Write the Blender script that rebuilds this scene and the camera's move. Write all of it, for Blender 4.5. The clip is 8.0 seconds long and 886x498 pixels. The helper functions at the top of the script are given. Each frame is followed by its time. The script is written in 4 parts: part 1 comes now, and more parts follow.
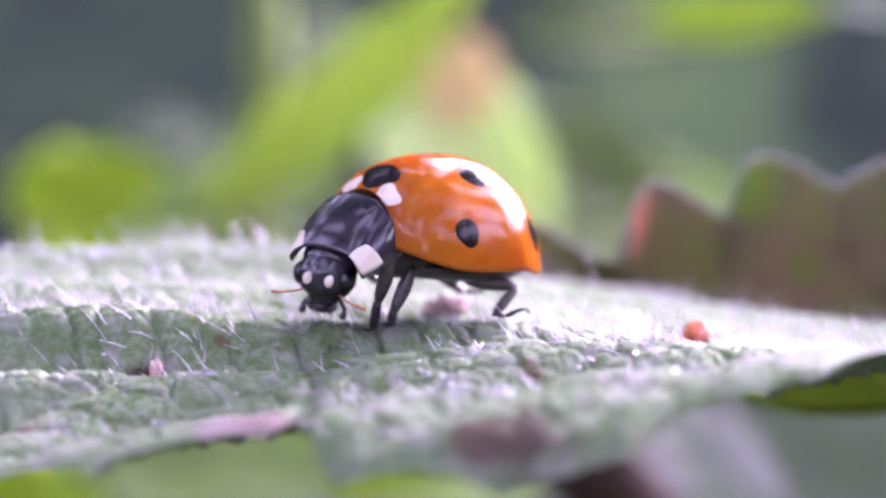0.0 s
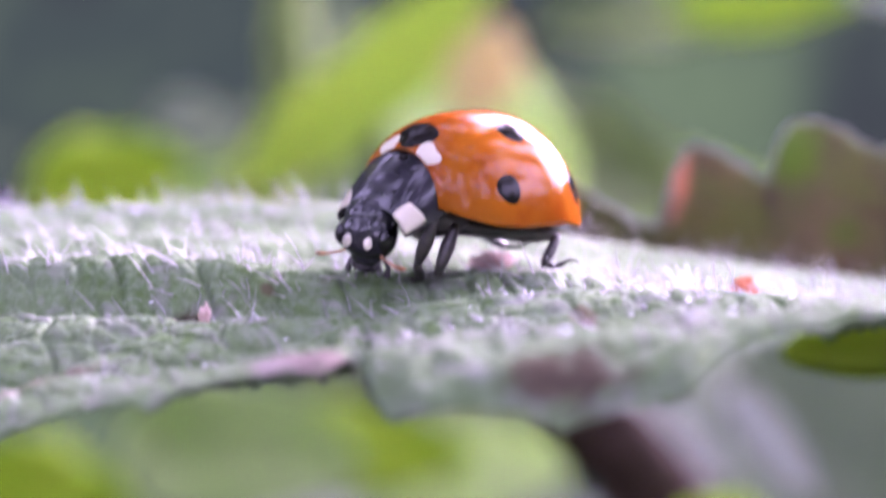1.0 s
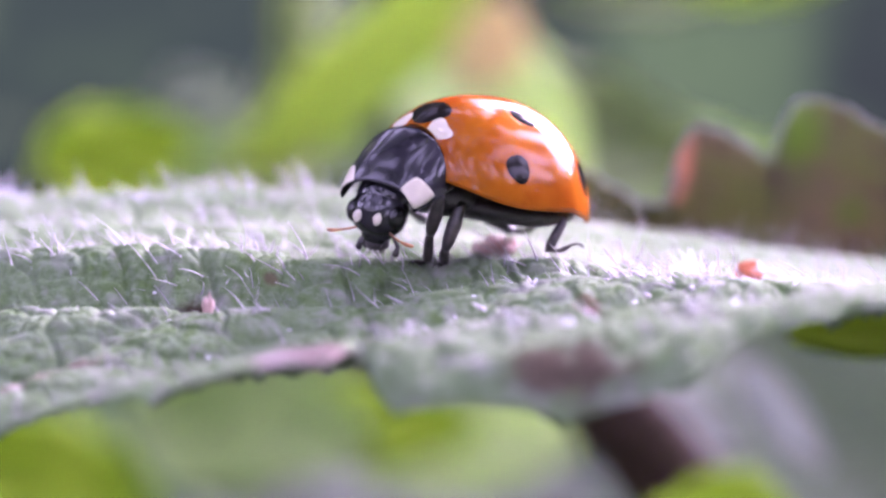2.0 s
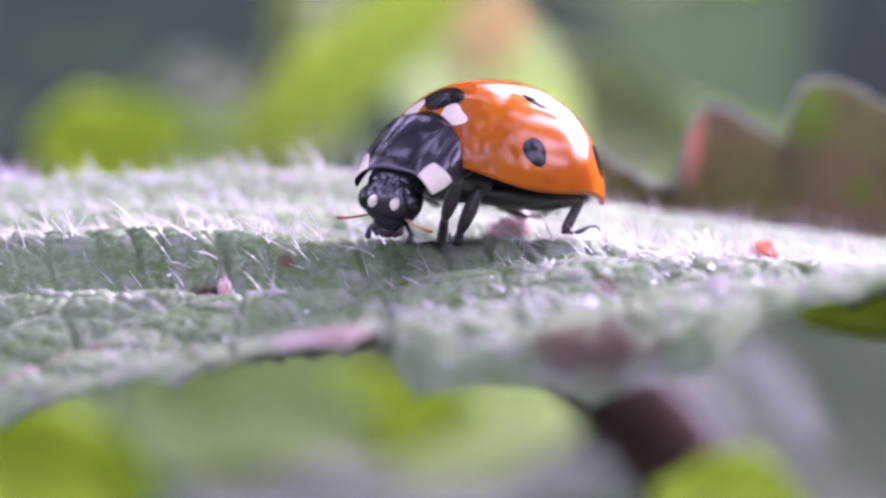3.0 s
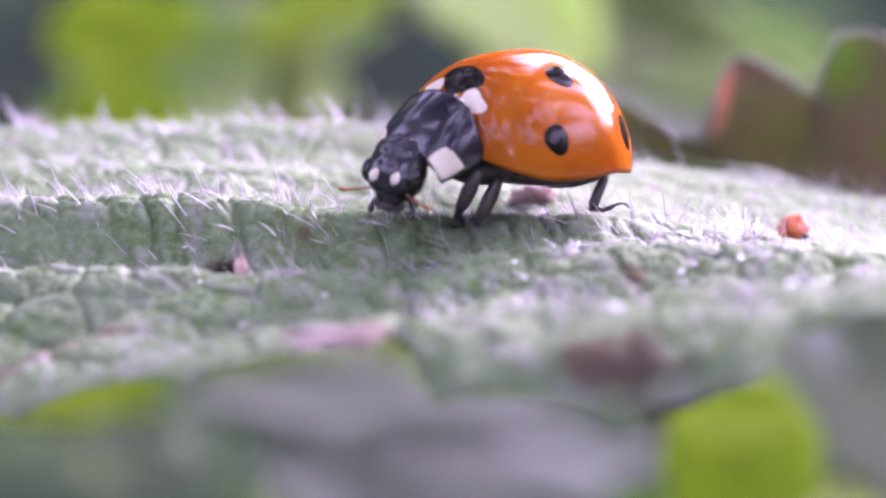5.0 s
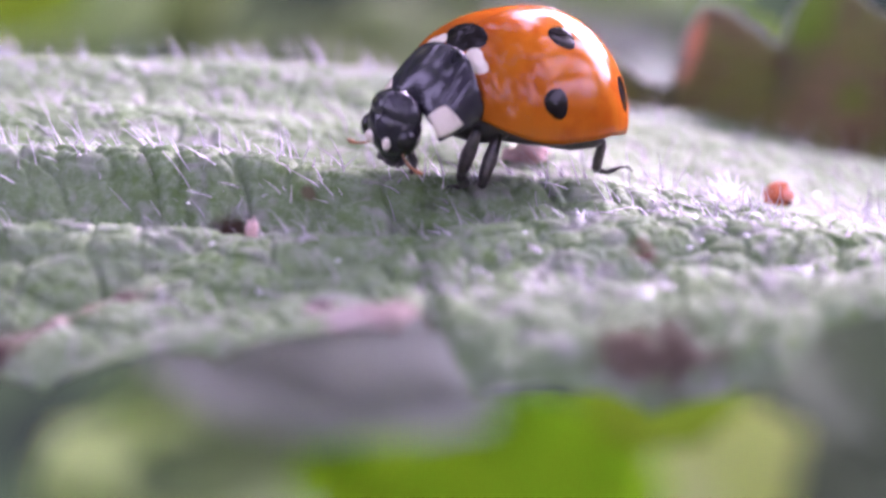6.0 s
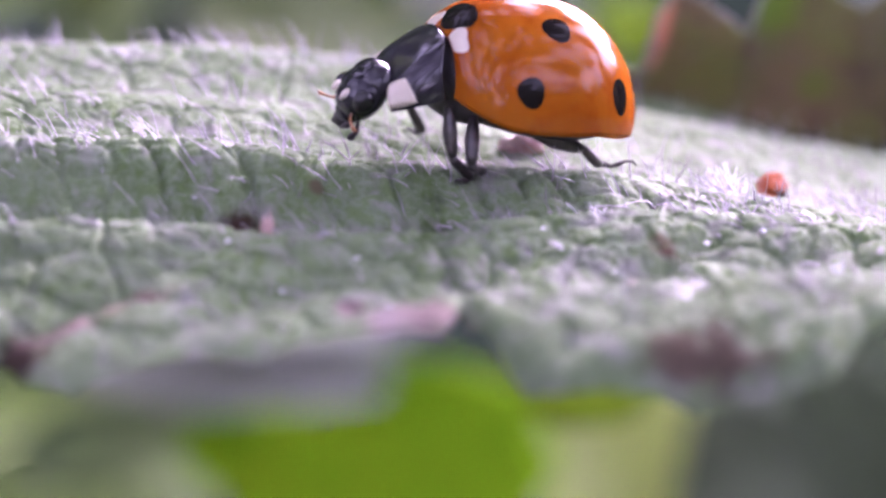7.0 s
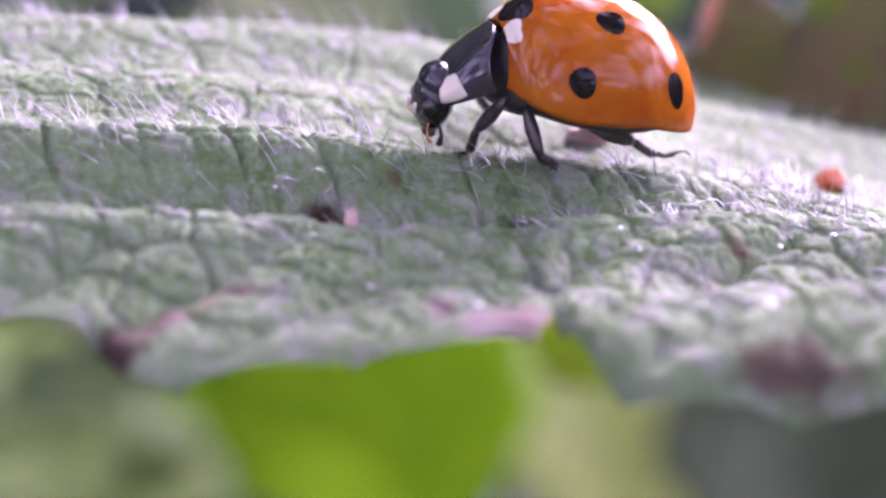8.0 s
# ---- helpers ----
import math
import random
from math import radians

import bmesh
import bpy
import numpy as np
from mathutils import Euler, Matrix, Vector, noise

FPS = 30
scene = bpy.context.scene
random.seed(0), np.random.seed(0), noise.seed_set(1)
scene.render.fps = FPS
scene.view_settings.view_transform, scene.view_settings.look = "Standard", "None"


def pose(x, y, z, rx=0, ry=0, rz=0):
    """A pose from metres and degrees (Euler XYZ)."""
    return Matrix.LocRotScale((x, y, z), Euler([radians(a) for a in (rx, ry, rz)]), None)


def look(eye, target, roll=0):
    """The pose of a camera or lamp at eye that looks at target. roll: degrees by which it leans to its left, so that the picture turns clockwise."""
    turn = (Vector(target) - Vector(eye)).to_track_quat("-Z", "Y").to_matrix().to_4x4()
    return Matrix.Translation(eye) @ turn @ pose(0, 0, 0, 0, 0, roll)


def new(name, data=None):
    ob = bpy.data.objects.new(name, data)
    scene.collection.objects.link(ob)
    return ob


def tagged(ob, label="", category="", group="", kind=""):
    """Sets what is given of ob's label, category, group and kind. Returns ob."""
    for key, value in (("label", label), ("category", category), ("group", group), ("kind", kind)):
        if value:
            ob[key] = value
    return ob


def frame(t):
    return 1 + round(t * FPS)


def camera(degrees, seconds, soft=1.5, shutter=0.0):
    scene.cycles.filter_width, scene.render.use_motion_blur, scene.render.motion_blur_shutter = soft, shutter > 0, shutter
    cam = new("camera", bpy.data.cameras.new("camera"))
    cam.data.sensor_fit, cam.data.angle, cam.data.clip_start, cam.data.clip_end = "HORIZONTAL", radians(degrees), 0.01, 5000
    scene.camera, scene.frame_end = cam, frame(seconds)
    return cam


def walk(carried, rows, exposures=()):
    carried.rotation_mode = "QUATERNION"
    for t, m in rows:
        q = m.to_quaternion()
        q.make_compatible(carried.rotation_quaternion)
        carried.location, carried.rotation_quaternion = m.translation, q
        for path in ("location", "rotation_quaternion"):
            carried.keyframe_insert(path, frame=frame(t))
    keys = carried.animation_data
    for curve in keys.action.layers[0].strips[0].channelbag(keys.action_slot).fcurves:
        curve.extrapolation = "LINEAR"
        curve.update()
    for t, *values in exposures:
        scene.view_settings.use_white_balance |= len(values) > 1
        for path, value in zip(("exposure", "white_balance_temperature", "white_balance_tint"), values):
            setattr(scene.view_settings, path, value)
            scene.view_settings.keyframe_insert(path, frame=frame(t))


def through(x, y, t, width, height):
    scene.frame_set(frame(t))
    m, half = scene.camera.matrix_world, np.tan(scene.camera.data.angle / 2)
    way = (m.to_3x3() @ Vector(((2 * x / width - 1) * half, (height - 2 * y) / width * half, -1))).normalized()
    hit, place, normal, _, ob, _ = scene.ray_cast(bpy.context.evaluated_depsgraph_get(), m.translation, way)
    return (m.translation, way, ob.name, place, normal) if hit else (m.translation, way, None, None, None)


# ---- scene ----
cam = camera(28, 8.0, 2.5, 0.5)


def mm(x, y, z):
    return Vector((x * 0.001, y * 0.001, z * 0.001))


# the lens: focused on the beetle, foreground and distance soft
cam.data.dof.use_dof = True
cam.data.dof.focus_distance = 0.0457
cam.data.dof.aperture_fstop = 38.0

PATH = [
    (0.0, look(mm(2.02, -49.93, 4.43), mm(1.89, -2.89, 2.67), -0.56)),
    (0.1, look(mm(1.96, -49.95, 4.19), mm(1.86, -2.72, 2.61), -0.64)),
    (0.2, look(mm(1.90, -49.97, 3.95), mm(1.72, -2.55, 2.46), -0.72)),
    (0.3, look(mm(1.83, -49.99, 3.72), mm(1.84, -2.38, 2.50), -0.81)),
    (0.4, look(mm(1.77, -50.01, 3.48), mm(1.85, -2.21, 2.47), -0.89)),
    (0.5, look(mm(1.71, -50.03, 3.24), mm(1.77, -2.04, 2.34), -0.97)),
    (0.6, look(mm(1.57, -49.96, 3.18), mm(1.50, -1.97, 2.20), -0.83)),
    (0.7, look(mm(1.43, -49.89, 3.13), mm(1.31, -1.90, 2.19), -0.70)),
    (0.8, look(mm(1.30, -49.82, 3.07), mm(1.37, -1.83, 2.15), -0.56)),
    (0.9, look(mm(1.16, -49.75, 3.02), mm(0.88, -1.76, 2.05), -0.43)),
    (1.0, look(mm(1.02, -49.68, 2.96), mm(0.58, -1.71, 1.31), -0.29)),
    (1.1, look(mm(1.11, -49.69, 3.08), mm(0.53, -1.73, 1.18), -0.37)),
    (1.2, look(mm(1.20, -49.70, 3.20), mm(0.46, -1.74, 1.19), -0.45)),
    (1.3, look(mm(1.30, -49.70, 3.31), mm(0.53, -1.75, 1.37), -0.53)),
    (1.4, look(mm(1.39, -49.71, 3.43), mm(0.71, -1.76, 1.22), -0.61)),
    (1.5, look(mm(1.48, -49.72, 3.55), mm(0.66, -1.78, 1.15), -0.69)),
    (1.6, look(mm(1.42, -49.70, 3.54), mm(0.65, -1.76, 0.99), -0.71)),
    (1.7, look(mm(1.36, -49.67, 3.53), mm(0.62, -1.74, 1.04), -0.73)),
    (2.8, look(mm(0.67, -49.42, 3.41), mm(0.19, -1.50, 0.54), -0.97)),
    (2.9, look(mm(0.61, -49.39, 3.40), mm(0.17, -1.48, 0.50), -0.99)),
    (3.0, look(mm(0.55, -49.37, 3.39), mm(0.07, -1.46, 0.45), -1.01)),
    (3.1, look(mm(0.62, -49.34, 3.42), mm(0.04, -1.44, 0.31), -1.01)),
    (3.2, look(mm(0.69, -49.31, 3.44), mm(-0.03, -1.42, 0.18), -1.02)),
    (3.3, look(mm(0.75, -49.27, 3.47), mm(-0.03, -1.40, 0.11), -1.02)),
    (3.4, look(mm(0.82, -49.24, 3.49), mm(0.06, -1.38, -0.01), -1.03)),
    (3.5, look(mm(0.89, -49.21, 3.52), mm(0.22, -1.34, 0.11), -1.03)),
    (3.6, look(mm(0.88, -49.12, 3.54), mm(0.39, -1.26, 0.03), -0.91)),
    (3.7, look(mm(0.87, -49.03, 3.56), mm(0.45, -1.17, -0.02), -0.79)),
    (3.8, look(mm(0.87, -48.95, 3.59), mm(0.60, -1.08, 0.03), -0.68)),
    (3.9, look(mm(0.86, -48.86, 3.61), mm(0.62, -1.00, 0.01), -0.56)),
    (4.0, look(mm(0.85, -48.77, 3.63), mm(0.55, -0.91, 0.05), -0.44)),
    (4.1, look(mm(0.68, -48.71, 3.92), mm(0.53, -0.88, 0.02), -0.35)),
    (4.2, look(mm(0.51, -48.65, 4.21), mm(0.41, -0.84, 0.06), -0.26)),
    (4.3, look(mm(0.34, -48.59, 4.51), mm(0.27, -0.80, 0.06), -0.18)),
    (4.4, look(mm(0.17, -48.53, 4.80), mm(0.14, -0.76, 0.10), -0.09)),
    (4.5, look(mm(-0.00, -48.47, 5.09), mm(-0.00, -0.73, 0.08), 0.00)),
    (4.6, look(mm(-0.22, -48.43, 5.31), mm(-0.42, -0.76, -0.12), 0.17)),
    (4.7, look(mm(0.44, -48.21, 5.41), mm(-0.56, -0.56, -0.21), -0.06)),
    (5.8, look(mm(-2.41, -47.83, 8.12), mm(-0.42, -0.77, -1.13), 1.94)),
    (5.9, look(mm(-3.09, -47.92, 8.14), mm(-0.39, -0.94, -1.23), 2.31)),
    (6.0, look(mm(-3.31, -47.88, 8.36), mm(-0.37, -1.00, -1.51), 2.48)),
    (6.1, look(mm(-3.50, -47.81, 8.52), mm(-0.42, -1.02, -1.72), 2.55)),
    (6.2, look(mm(-3.68, -47.74, 8.68), mm(-0.40, -1.00, -1.69), 2.62)),
    (6.3, look(mm(-3.87, -47.68, 8.85), mm(-0.36, -1.00, -1.75), 2.68)),
    (6.4, look(mm(-4.05, -47.61, 9.01), mm(-0.35, -0.99, -1.76), 2.75)),
    (6.5, look(mm(-4.24, -47.54, 9.17), mm(-0.33, -0.92, -1.53), 2.82)),
    (6.6, look(mm(-4.81, -47.41, 9.10), mm(-0.15, -0.77, -1.15), 2.93)),
    (6.7, look(mm(-5.38, -47.28, 9.03), mm(0.10, -0.72, -1.18), 3.03)),
    (6.8, look(mm(-5.95, -47.16, 8.96), mm(0.00, -0.74, -1.63), 3.14)),
    (6.9, look(mm(-6.52, -47.03, 8.89), mm(-0.20, -0.65, -1.71), 3.24)),
    (7.0, look(mm(-7.09, -46.90, 8.82), mm(-0.31, -0.58, -1.81), 3.35)),
    (7.1, look(mm(-7.53, -46.90, 9.03), mm(-0.50, -0.68, -1.83), 3.62)),
    (7.2, look(mm(-7.97, -46.90, 9.23), mm(-0.55, -0.78, -1.77), 3.88)),
    (7.3, look(mm(-8.42, -46.91, 9.44), mm(-0.76, -0.84, -1.67), 4.15)),
    (7.4, look(mm(-8.86, -46.91, 9.64), mm(-1.27, -0.88, -1.64), 4.41)),
    (7.5, look(mm(-9.30, -46.91, 9.85), mm(-1.40, -1.01, -1.76), 4.68)),
    (7.7, look(mm(-9.58, -46.89, 10.06), mm(-1.68, -1.08, -1.91), 4.85)),
    (7.8, look(mm(-9.72, -46.87, 10.16), mm(-1.97, -1.09, -1.97), 4.94)),
    (8.0, look(mm(-10.00, -46.85, 10.37), mm(-2.21, -1.15, -2.06), 5.11)),
]
walk(cam, PATH, exposures=[(0.0, 4.24, 5690, 69), (1.5, 4.2, 5690, 69), (4.5, 4.15, 5740, 69), (7.0, 3.88, 5800, 69), (8.0, 3.94, 5800, 70)])

# ---- world, sun ----
SUN_ELEVATION, SUN_AZIMUTH = radians(29), radians(55)  # azimuth from +x towards +y
world = bpy.data.worlds.new("overcast_sky")
scene.world = world
world.use_nodes = True
wn = world.node_tree
sky = wn.nodes.new("ShaderNodeTexSky")
sky.sky_type = "NISHITA"
sky.sun_disc = False
sky.sun_elevation = SUN_ELEVATION
sky.sun_rotation = math.pi / 2 - SUN_AZIMUTH
sky.dust_density = 4.0
pale_sky = wn.nodes.new("ShaderNodeHueSaturation")
pale_sky.inputs["Saturation"].default_value = 0.3
wn.links.new(sky.outputs["Color"], pale_sky.inputs["Color"])
wn.links.new(pale_sky.outputs["Color"], wn.nodes["Background"].inputs["Color"])
wn.nodes["Background"].inputs["Strength"].default_value = 0.15

sun = new("sun", bpy.data.lights.new("sun", "SUN"))
sun.data.energy = 0.06
sun.data.angle = radians(28)
sun.data.color = (1.0, 0.97, 0.93)
ce = math.cos(SUN_ELEVATION)
sun.matrix_world = look(Vector((ce * math.cos(SUN_AZIMUTH), ce * math.sin(SUN_AZIMUTH), math.sin(SUN_ELEVATION))), (0, 0, 0))


# ---- materials ----
class Nodes:
    """A small builder of node materials; places are in metres of the object's own space."""

    def __init__(self, name):
        self.mat = bpy.data.materials.new(name)
        self.mat.use_nodes = True
        self.tree = self.mat.node_tree
        self.bsdf = self.tree.nodes["Principled BSDF"]
        self.coord = self.add("ShaderNodeTexCoord").outputs["Object"]

    def add(self, kind, **inputs):
        node = self.tree.nodes.new(kind)
        for key, value in inputs.items():
            self.put(node.inputs[key.replace("_", " ")], value)
        return node

    def put(self, socket, value):
        if isinstance(value, bpy.types.NodeSocket):
            self.tree.links.new(value, socket)
        else:
            socket.default_value = value

    def noise(self, per_mm, detail=3.0, rough=0.55, distort=0.0, vector=None):
        n = self.add("ShaderNodeTexNoise", Scale=per_mm * 1000.0, Detail=detail, Roughness=rough, Distortion=distort)
        self.put(n.inputs["Vector"], vector or self.coord)
        return n.outputs["Fac"]

    def ramp(self, value, low, high, a=0.0, b=1.0):
        n = self.add("ShaderNodeMapRange")
        n.interpolation_type = "SMOOTHSTEP"
        for key, v in (("Value", value), ("From Min", low), ("From Max", high), ("To Min", a), ("To Max", b)):
            self.put(n.inputs[key], v)
        return n.outputs["Result"]

    def mix(self, fac, a, b):
        n = self.tree.nodes.new("ShaderNodeMix")
        n.data_type = "RGBA"
        self.put(n.inputs[0], fac)
        self.put(n.inputs[6], a if isinstance(a, bpy.types.NodeSocket) else (*a, 1))
        self.put(n.inputs[7], b if isinstance(b, bpy.types.NodeSocket) else (*b, 1))
        return n.outputs[2]

    def math(self, op, a, b=0.0):
        n = self.tree.nodes.new("ShaderNodeMath")
        n.operation = op
        self.put(n.inputs[0], a)
        self.put(n.inputs[1], b)
        return n.outputs[0]

    def near(self, place, radius, blur=0.35, wobble=0.25):
        """1 within the radius (mm) of a place, with an uneven rim."""
        n = self.tree.nodes.new("ShaderNodeVectorMath")
        n.operation = "DISTANCE"
        self.put(n.inputs[0], self.coord)
        n.inputs[1].default_value = mm(*place)
        d = self.math("ADD", n.outputs["Value"], self.math("MULTIPLY", self.math("SUBTRACT", self.noise(1.6), 0.5), radius * wobble * 0.004))
        return self.ramp(d, radius * 0.001 * (1 - blur), radius * 0.001 * (1 + blur), 1.0, 0.0)

    def bump(self, height, distance_mm, strength=1.0):
        n = self.add("ShaderNodeBump", Height=height, Strength=strength, Distance=distance_mm * 0.001)
        self.put(self.bsdf.inputs["Normal"], n.outputs["Normal"])

    def set(self, **inputs):
        for key, value in inputs.items():
            self.put(self.bsdf.inputs[key.replace("_", " ")], value)
        return self.mat


def rgb(r, g, b):
    return (r, g, b, 1.0)


# brown and dead spots of the woolly leaf: place, radius (mm), colour
STAINS = [
    ((-5.75, -4.7, -0.65), 0.75, (0.041, 0.024, 0.019)),
    ((4.0, -7.2, 0.2), 0.42, (0.162, 0.068, 0.054)),
    ((2.75, -13.7, -0.9), 0.7, (0.11, 0.085, 0.062)),
    ((3.65, -13.7, -0.85), 0.8, (0.095, 0.074, 0.055)),
    ((-2.9, -11.5, -1.0), 0.7, (0.284, 0.243, 0.230)),
    ((-2.0, -11.4, -1.0), 0.65, (0.230, 0.176, 0.162)),
    ((-10.7, -10.2, -2.3), 0.75, (0.057, 0.041, 0.032)),
    ((-10.1, -9.6, -2.1), 0.5, (0.176, 0.128, 0.115)),
    ((-9.4, -9.1, -1.9), 0.4, (0.297, 0.203, 0.189)),
    ((-8.7, -8.7, -1.75), 0.38, (0.270, 0.176, 0.162)),
    ((-8.0, -8.3, -1.6), 0.4, (0.216, 0.155, 0.135)),
    ((-7.4, -8.0, -1.45), 0.3, (0.297, 0.203, 0.189)),
    ((-3.6, -9.6, -1.2), 0.4, (0.243, 0.189, 0.176)),
    ((-4.0, -3.3, 0.3), 0.2, (0.115, 0.108, 0.061)),
]


def felted_leaf():
    """Grey-green upper side of a woolly leaf, with brown dead spots."""
    m = Nodes("felted_leaf")
    broad, fine = m.noise(0.35, 3), m.noise(3.0, 4, 0.65)
    c = m.mix(m.ramp(broad, 0.35, 0.7), (0.108, 0.182, 0.062), (0.158, 0.225, 0.112))
    c = m.mix(m.ramp(fine, 0.35, 0.75), c, (0.222, 0.286, 0.19))
    c = m.mix(m.ramp(m.noise(1.1, 2, 0.5, 0.6), 0.5, 0.74, 0.0, 0.55), c, (0.34, 0.32, 0.325))
    dead = 0.0
    for place, radius, tone in STAINS:
        spot = m.near(place, radius, 0.5, 0.5)
        c = m.mix(spot, c, tone)
        dead = m.math("MAXIMUM", spot, dead)
    fresh = m.math("SUBTRACT", 1.0, dead)
    m.bump(m.math("ADD", m.noise(6.0, 5, 0.7), m.math("MULTIPLY", m.noise(2.0, 3), 1.5)), 0.075, 0.85)
    m.set(Base_Color=c, Roughness=m.ramp(fine, 0.3, 0.7, 0.5, 0.8), Sheen_Weight=m.math("MULTIPLY", fresh, 0.03), Sheen_Roughness=0.4,
          Sheen_Tint=rgb(0.95, 0.92, 0.97), Specular_IOR_Level=m.math("MULTIPLY", fresh, 0.04))
    thin = m.add("ShaderNodeBsdfTranslucent", Color=c)
    mixer = m.add("ShaderNodeMixShader", Fac=0.27)
    m.put(mixer.inputs[1], m.bsdf.outputs[0])
    m.put(mixer.inputs[2], thin.outputs[0])
    m.put(m.tree.nodes["Material Output"].inputs["Surface"], mixer.outputs[0])
    return m.mat


def hair_white():
    """Clear white plant hair: half the light goes through."""
    m = Nodes("leaf_hair_white")
    m.set(Base_Color=rgb(0.5, 0.485, 0.51), Roughness=0.4, Specular_IOR_Level=0.3)
    glow = m.add("ShaderNodeBsdfTranslucent", Color=rgb(0.42, 0.4, 0.435))
    mixer = m.add("ShaderNodeMixShader", Fac=0.45)
    m.put(mixer.inputs[1], m.bsdf.outputs[0])
    m.put(mixer.inputs[2], glow.outputs[0])
    m.put(m.tree.nodes["Material Output"].inputs["Surface"], mixer.outputs[0])
    return m.mat


def lacquer(name, a, b, rough=0.12, coat=0.5, relief=0.012, per_mm=1.2):
    """Smooth beetle shell with slight waviness and fine pits."""
    m = Nodes(name)
    c = m.mix(m.ramp(m.noise(0.7, 3, 0.55, 0.4), 0.35, 0.68), a, b)
    m.bump(m.math("ADD", m.noise(per_mm, 2), m.math("MULTIPLY", m.noise(9.0, 3), 0.25)), relief * 3, 0.3)
    return m.set(Base_Color=c, Roughness=m.ramp(m.noise(4.0, 3), 0.3, 0.7, rough + 0.2, rough + 0.4), Coat_Weight=coat, Coat_Roughness=0.12, Specular_IOR_Level=0.0)


def matte(name, a, b, per_mm=1.5, rough=0.7, relief=0.05, spec=0.3, sheen=0.0, through=0.0):
    m = Nodes(name)
    c = m.mix(m.ramp(m.noise(per_mm, 4, 0.6), 0.32, 0.68), a, b)
    m.bump(m.noise(per_mm * 4, 4, 0.65), relief, 0.6)
    mat = m.set(Base_Color=c, Roughness=rough, Specular_IOR_Level=spec, Sheen_Weight=sheen)
    if through > 0:
        leaf = m.add("ShaderNodeBsdfTranslucent", Color=c)
        mixer = m.add("ShaderNodeMixShader", Fac=through)
        m.put(mixer.inputs[1], m.bsdf.outputs[0])
        m.put(mixer.inputs[2], leaf.outputs[0])
        m.put(m.tree.nodes["Material Output"].inputs["Surface"], mixer.outputs[0])
    return mat


LEAF = felted_leaf()
HAIR = hair_white()
SHELL = lacquer("orange_shell", (0.31, 0.082, 0.003), (0.25, 0.05, 0.002), 0.12, 0.42, 0.004)
BLACK = lacquer("black_shell", (0.014, 0.013, 0.017), (0.024, 0.021, 0.029), 0.16, 0.9, 0.0018, 0.9)
SPOT = lacquer("black_spot", (0.006, 0.005, 0.005), (0.012, 0.01, 0.009), 0.16, 0.25)
CREAM = lacquer("cream_patch", (0.6, 0.55, 0.46), (0.52, 0.46, 0.36), 0.2, 0.7)
UNDER = matte("black_underside", (0.014, 0.012, 0.014), (0.032, 0.026, 0.028), 3.0, 0.45, 0.03, 0.5)
LEG = matte("black_leg", (0.016, 0.014, 0.015), (0.05, 0.038, 0.036), 5.0, 0.32, 0.02, 0.6)
AMBER = matte("amber_horn", (0.42, 0.17, 0.06), (0.2, 0.08, 0.035), 5.0, 0.35, 0.02, 0.5)
EYE = lacquer("black_eye", (0.004, 0.004, 0.005), (0.008, 0.007, 0.008), 0.08, 1.0, 0.003)
RUST = matte("rust_grain", (0.55, 0.14, 0.045), (0.36, 0.075, 0.028), 3.0, 0.55, 0.08, 0.4)
DARKBIT = matte("dark_bit", (0.03, 0.015, 0.012), (0.07, 0.04, 0.03), 3.0, 0.7)
FLUFF = matte("white_fluff", (0.75, 0.74, 0.76), (0.65, 0.64, 0.67), 3.0, 0.5, 0.02, 0.5)
STRAW = matte("dry_stub", (0.6, 0.42, 0.38), (0.5, 0.33, 0.29), 3.0, 0.7, 0.06)
FLAKE = matte("pink_flake", (0.62, 0.45, 0.42), (0.48, 0.28, 0.26), 2.0, 0.7, 0.1)
LIME = matte("lime_leaf", (0.26, 0.4, 0.01), (0.21, 0.34, 0.01), 0.12, 0.7, 0.2, 0.1, 0, 0.5)
VIVID = matte("vivid_leaf", (0.2, 0.42, 0.0), (0.24, 0.46, 0.0), 0.1, 0.8, 0.2, 0.03, 0, 0.5)
PALE = matte("pale_leaf", (0.43, 0.58, 0.17), (0.5, 0.64, 0.25), 0.08, 0.6, 0.2, 0.4, 0, 0.5)
MIDGREEN = matte("mid_leaf", (0.2, 0.31, 0.08), (0.28, 0.4, 0.12), 0.1, 0.6, 0.2, 0.4, 0, 0.5)
FRESH = matte("fresh_leaf", (0.32, 0.43, 0.04), (0.26, 0.38, 0.03), 0.1, 0.6, 0.2, 0.3, 0, 0.5)
BRIGHT = matte("yellow_green_leaf", (0.56, 0.66, 0.18), (0.6, 0.7, 0.24), 0.08, 0.6, 0.2, 0.4, 0, 0.5)
SOFTGREEN = matte("soft_green_leaf", (0.075, 0.12, 0.03), (0.15, 0.21, 0.05), 0.08, 0.6, 0.2, 0.4, 0, 0.4)
DEEP = matte("deep_green_leaf", (0.15, 0.23, 0.09), (0.24, 0.33, 0.12), 0.1, 0.6, 0.2, 0.3, 0, 0.3)
OLIVE = matte("olive_leaf", (0.16, 0.22, 0.08), (0.21, 0.27, 0.1), 0.12, 0.6, 0.2, 0.4, 0, 0.4)
GREY = matte("grey_leaf", (0.35, 0.37, 0.31), (0.28, 0.31, 0.25), 0.12, 0.6, 0.2, 0.4, 0.2, 0.4)
GREYGREEN = matte("grey_green_leaf", (0.09, 0.135, 0.06), (0.13, 0.18, 0.085), 0.18, 0.6, 0.2, 0.4, 0.2, 0.4)
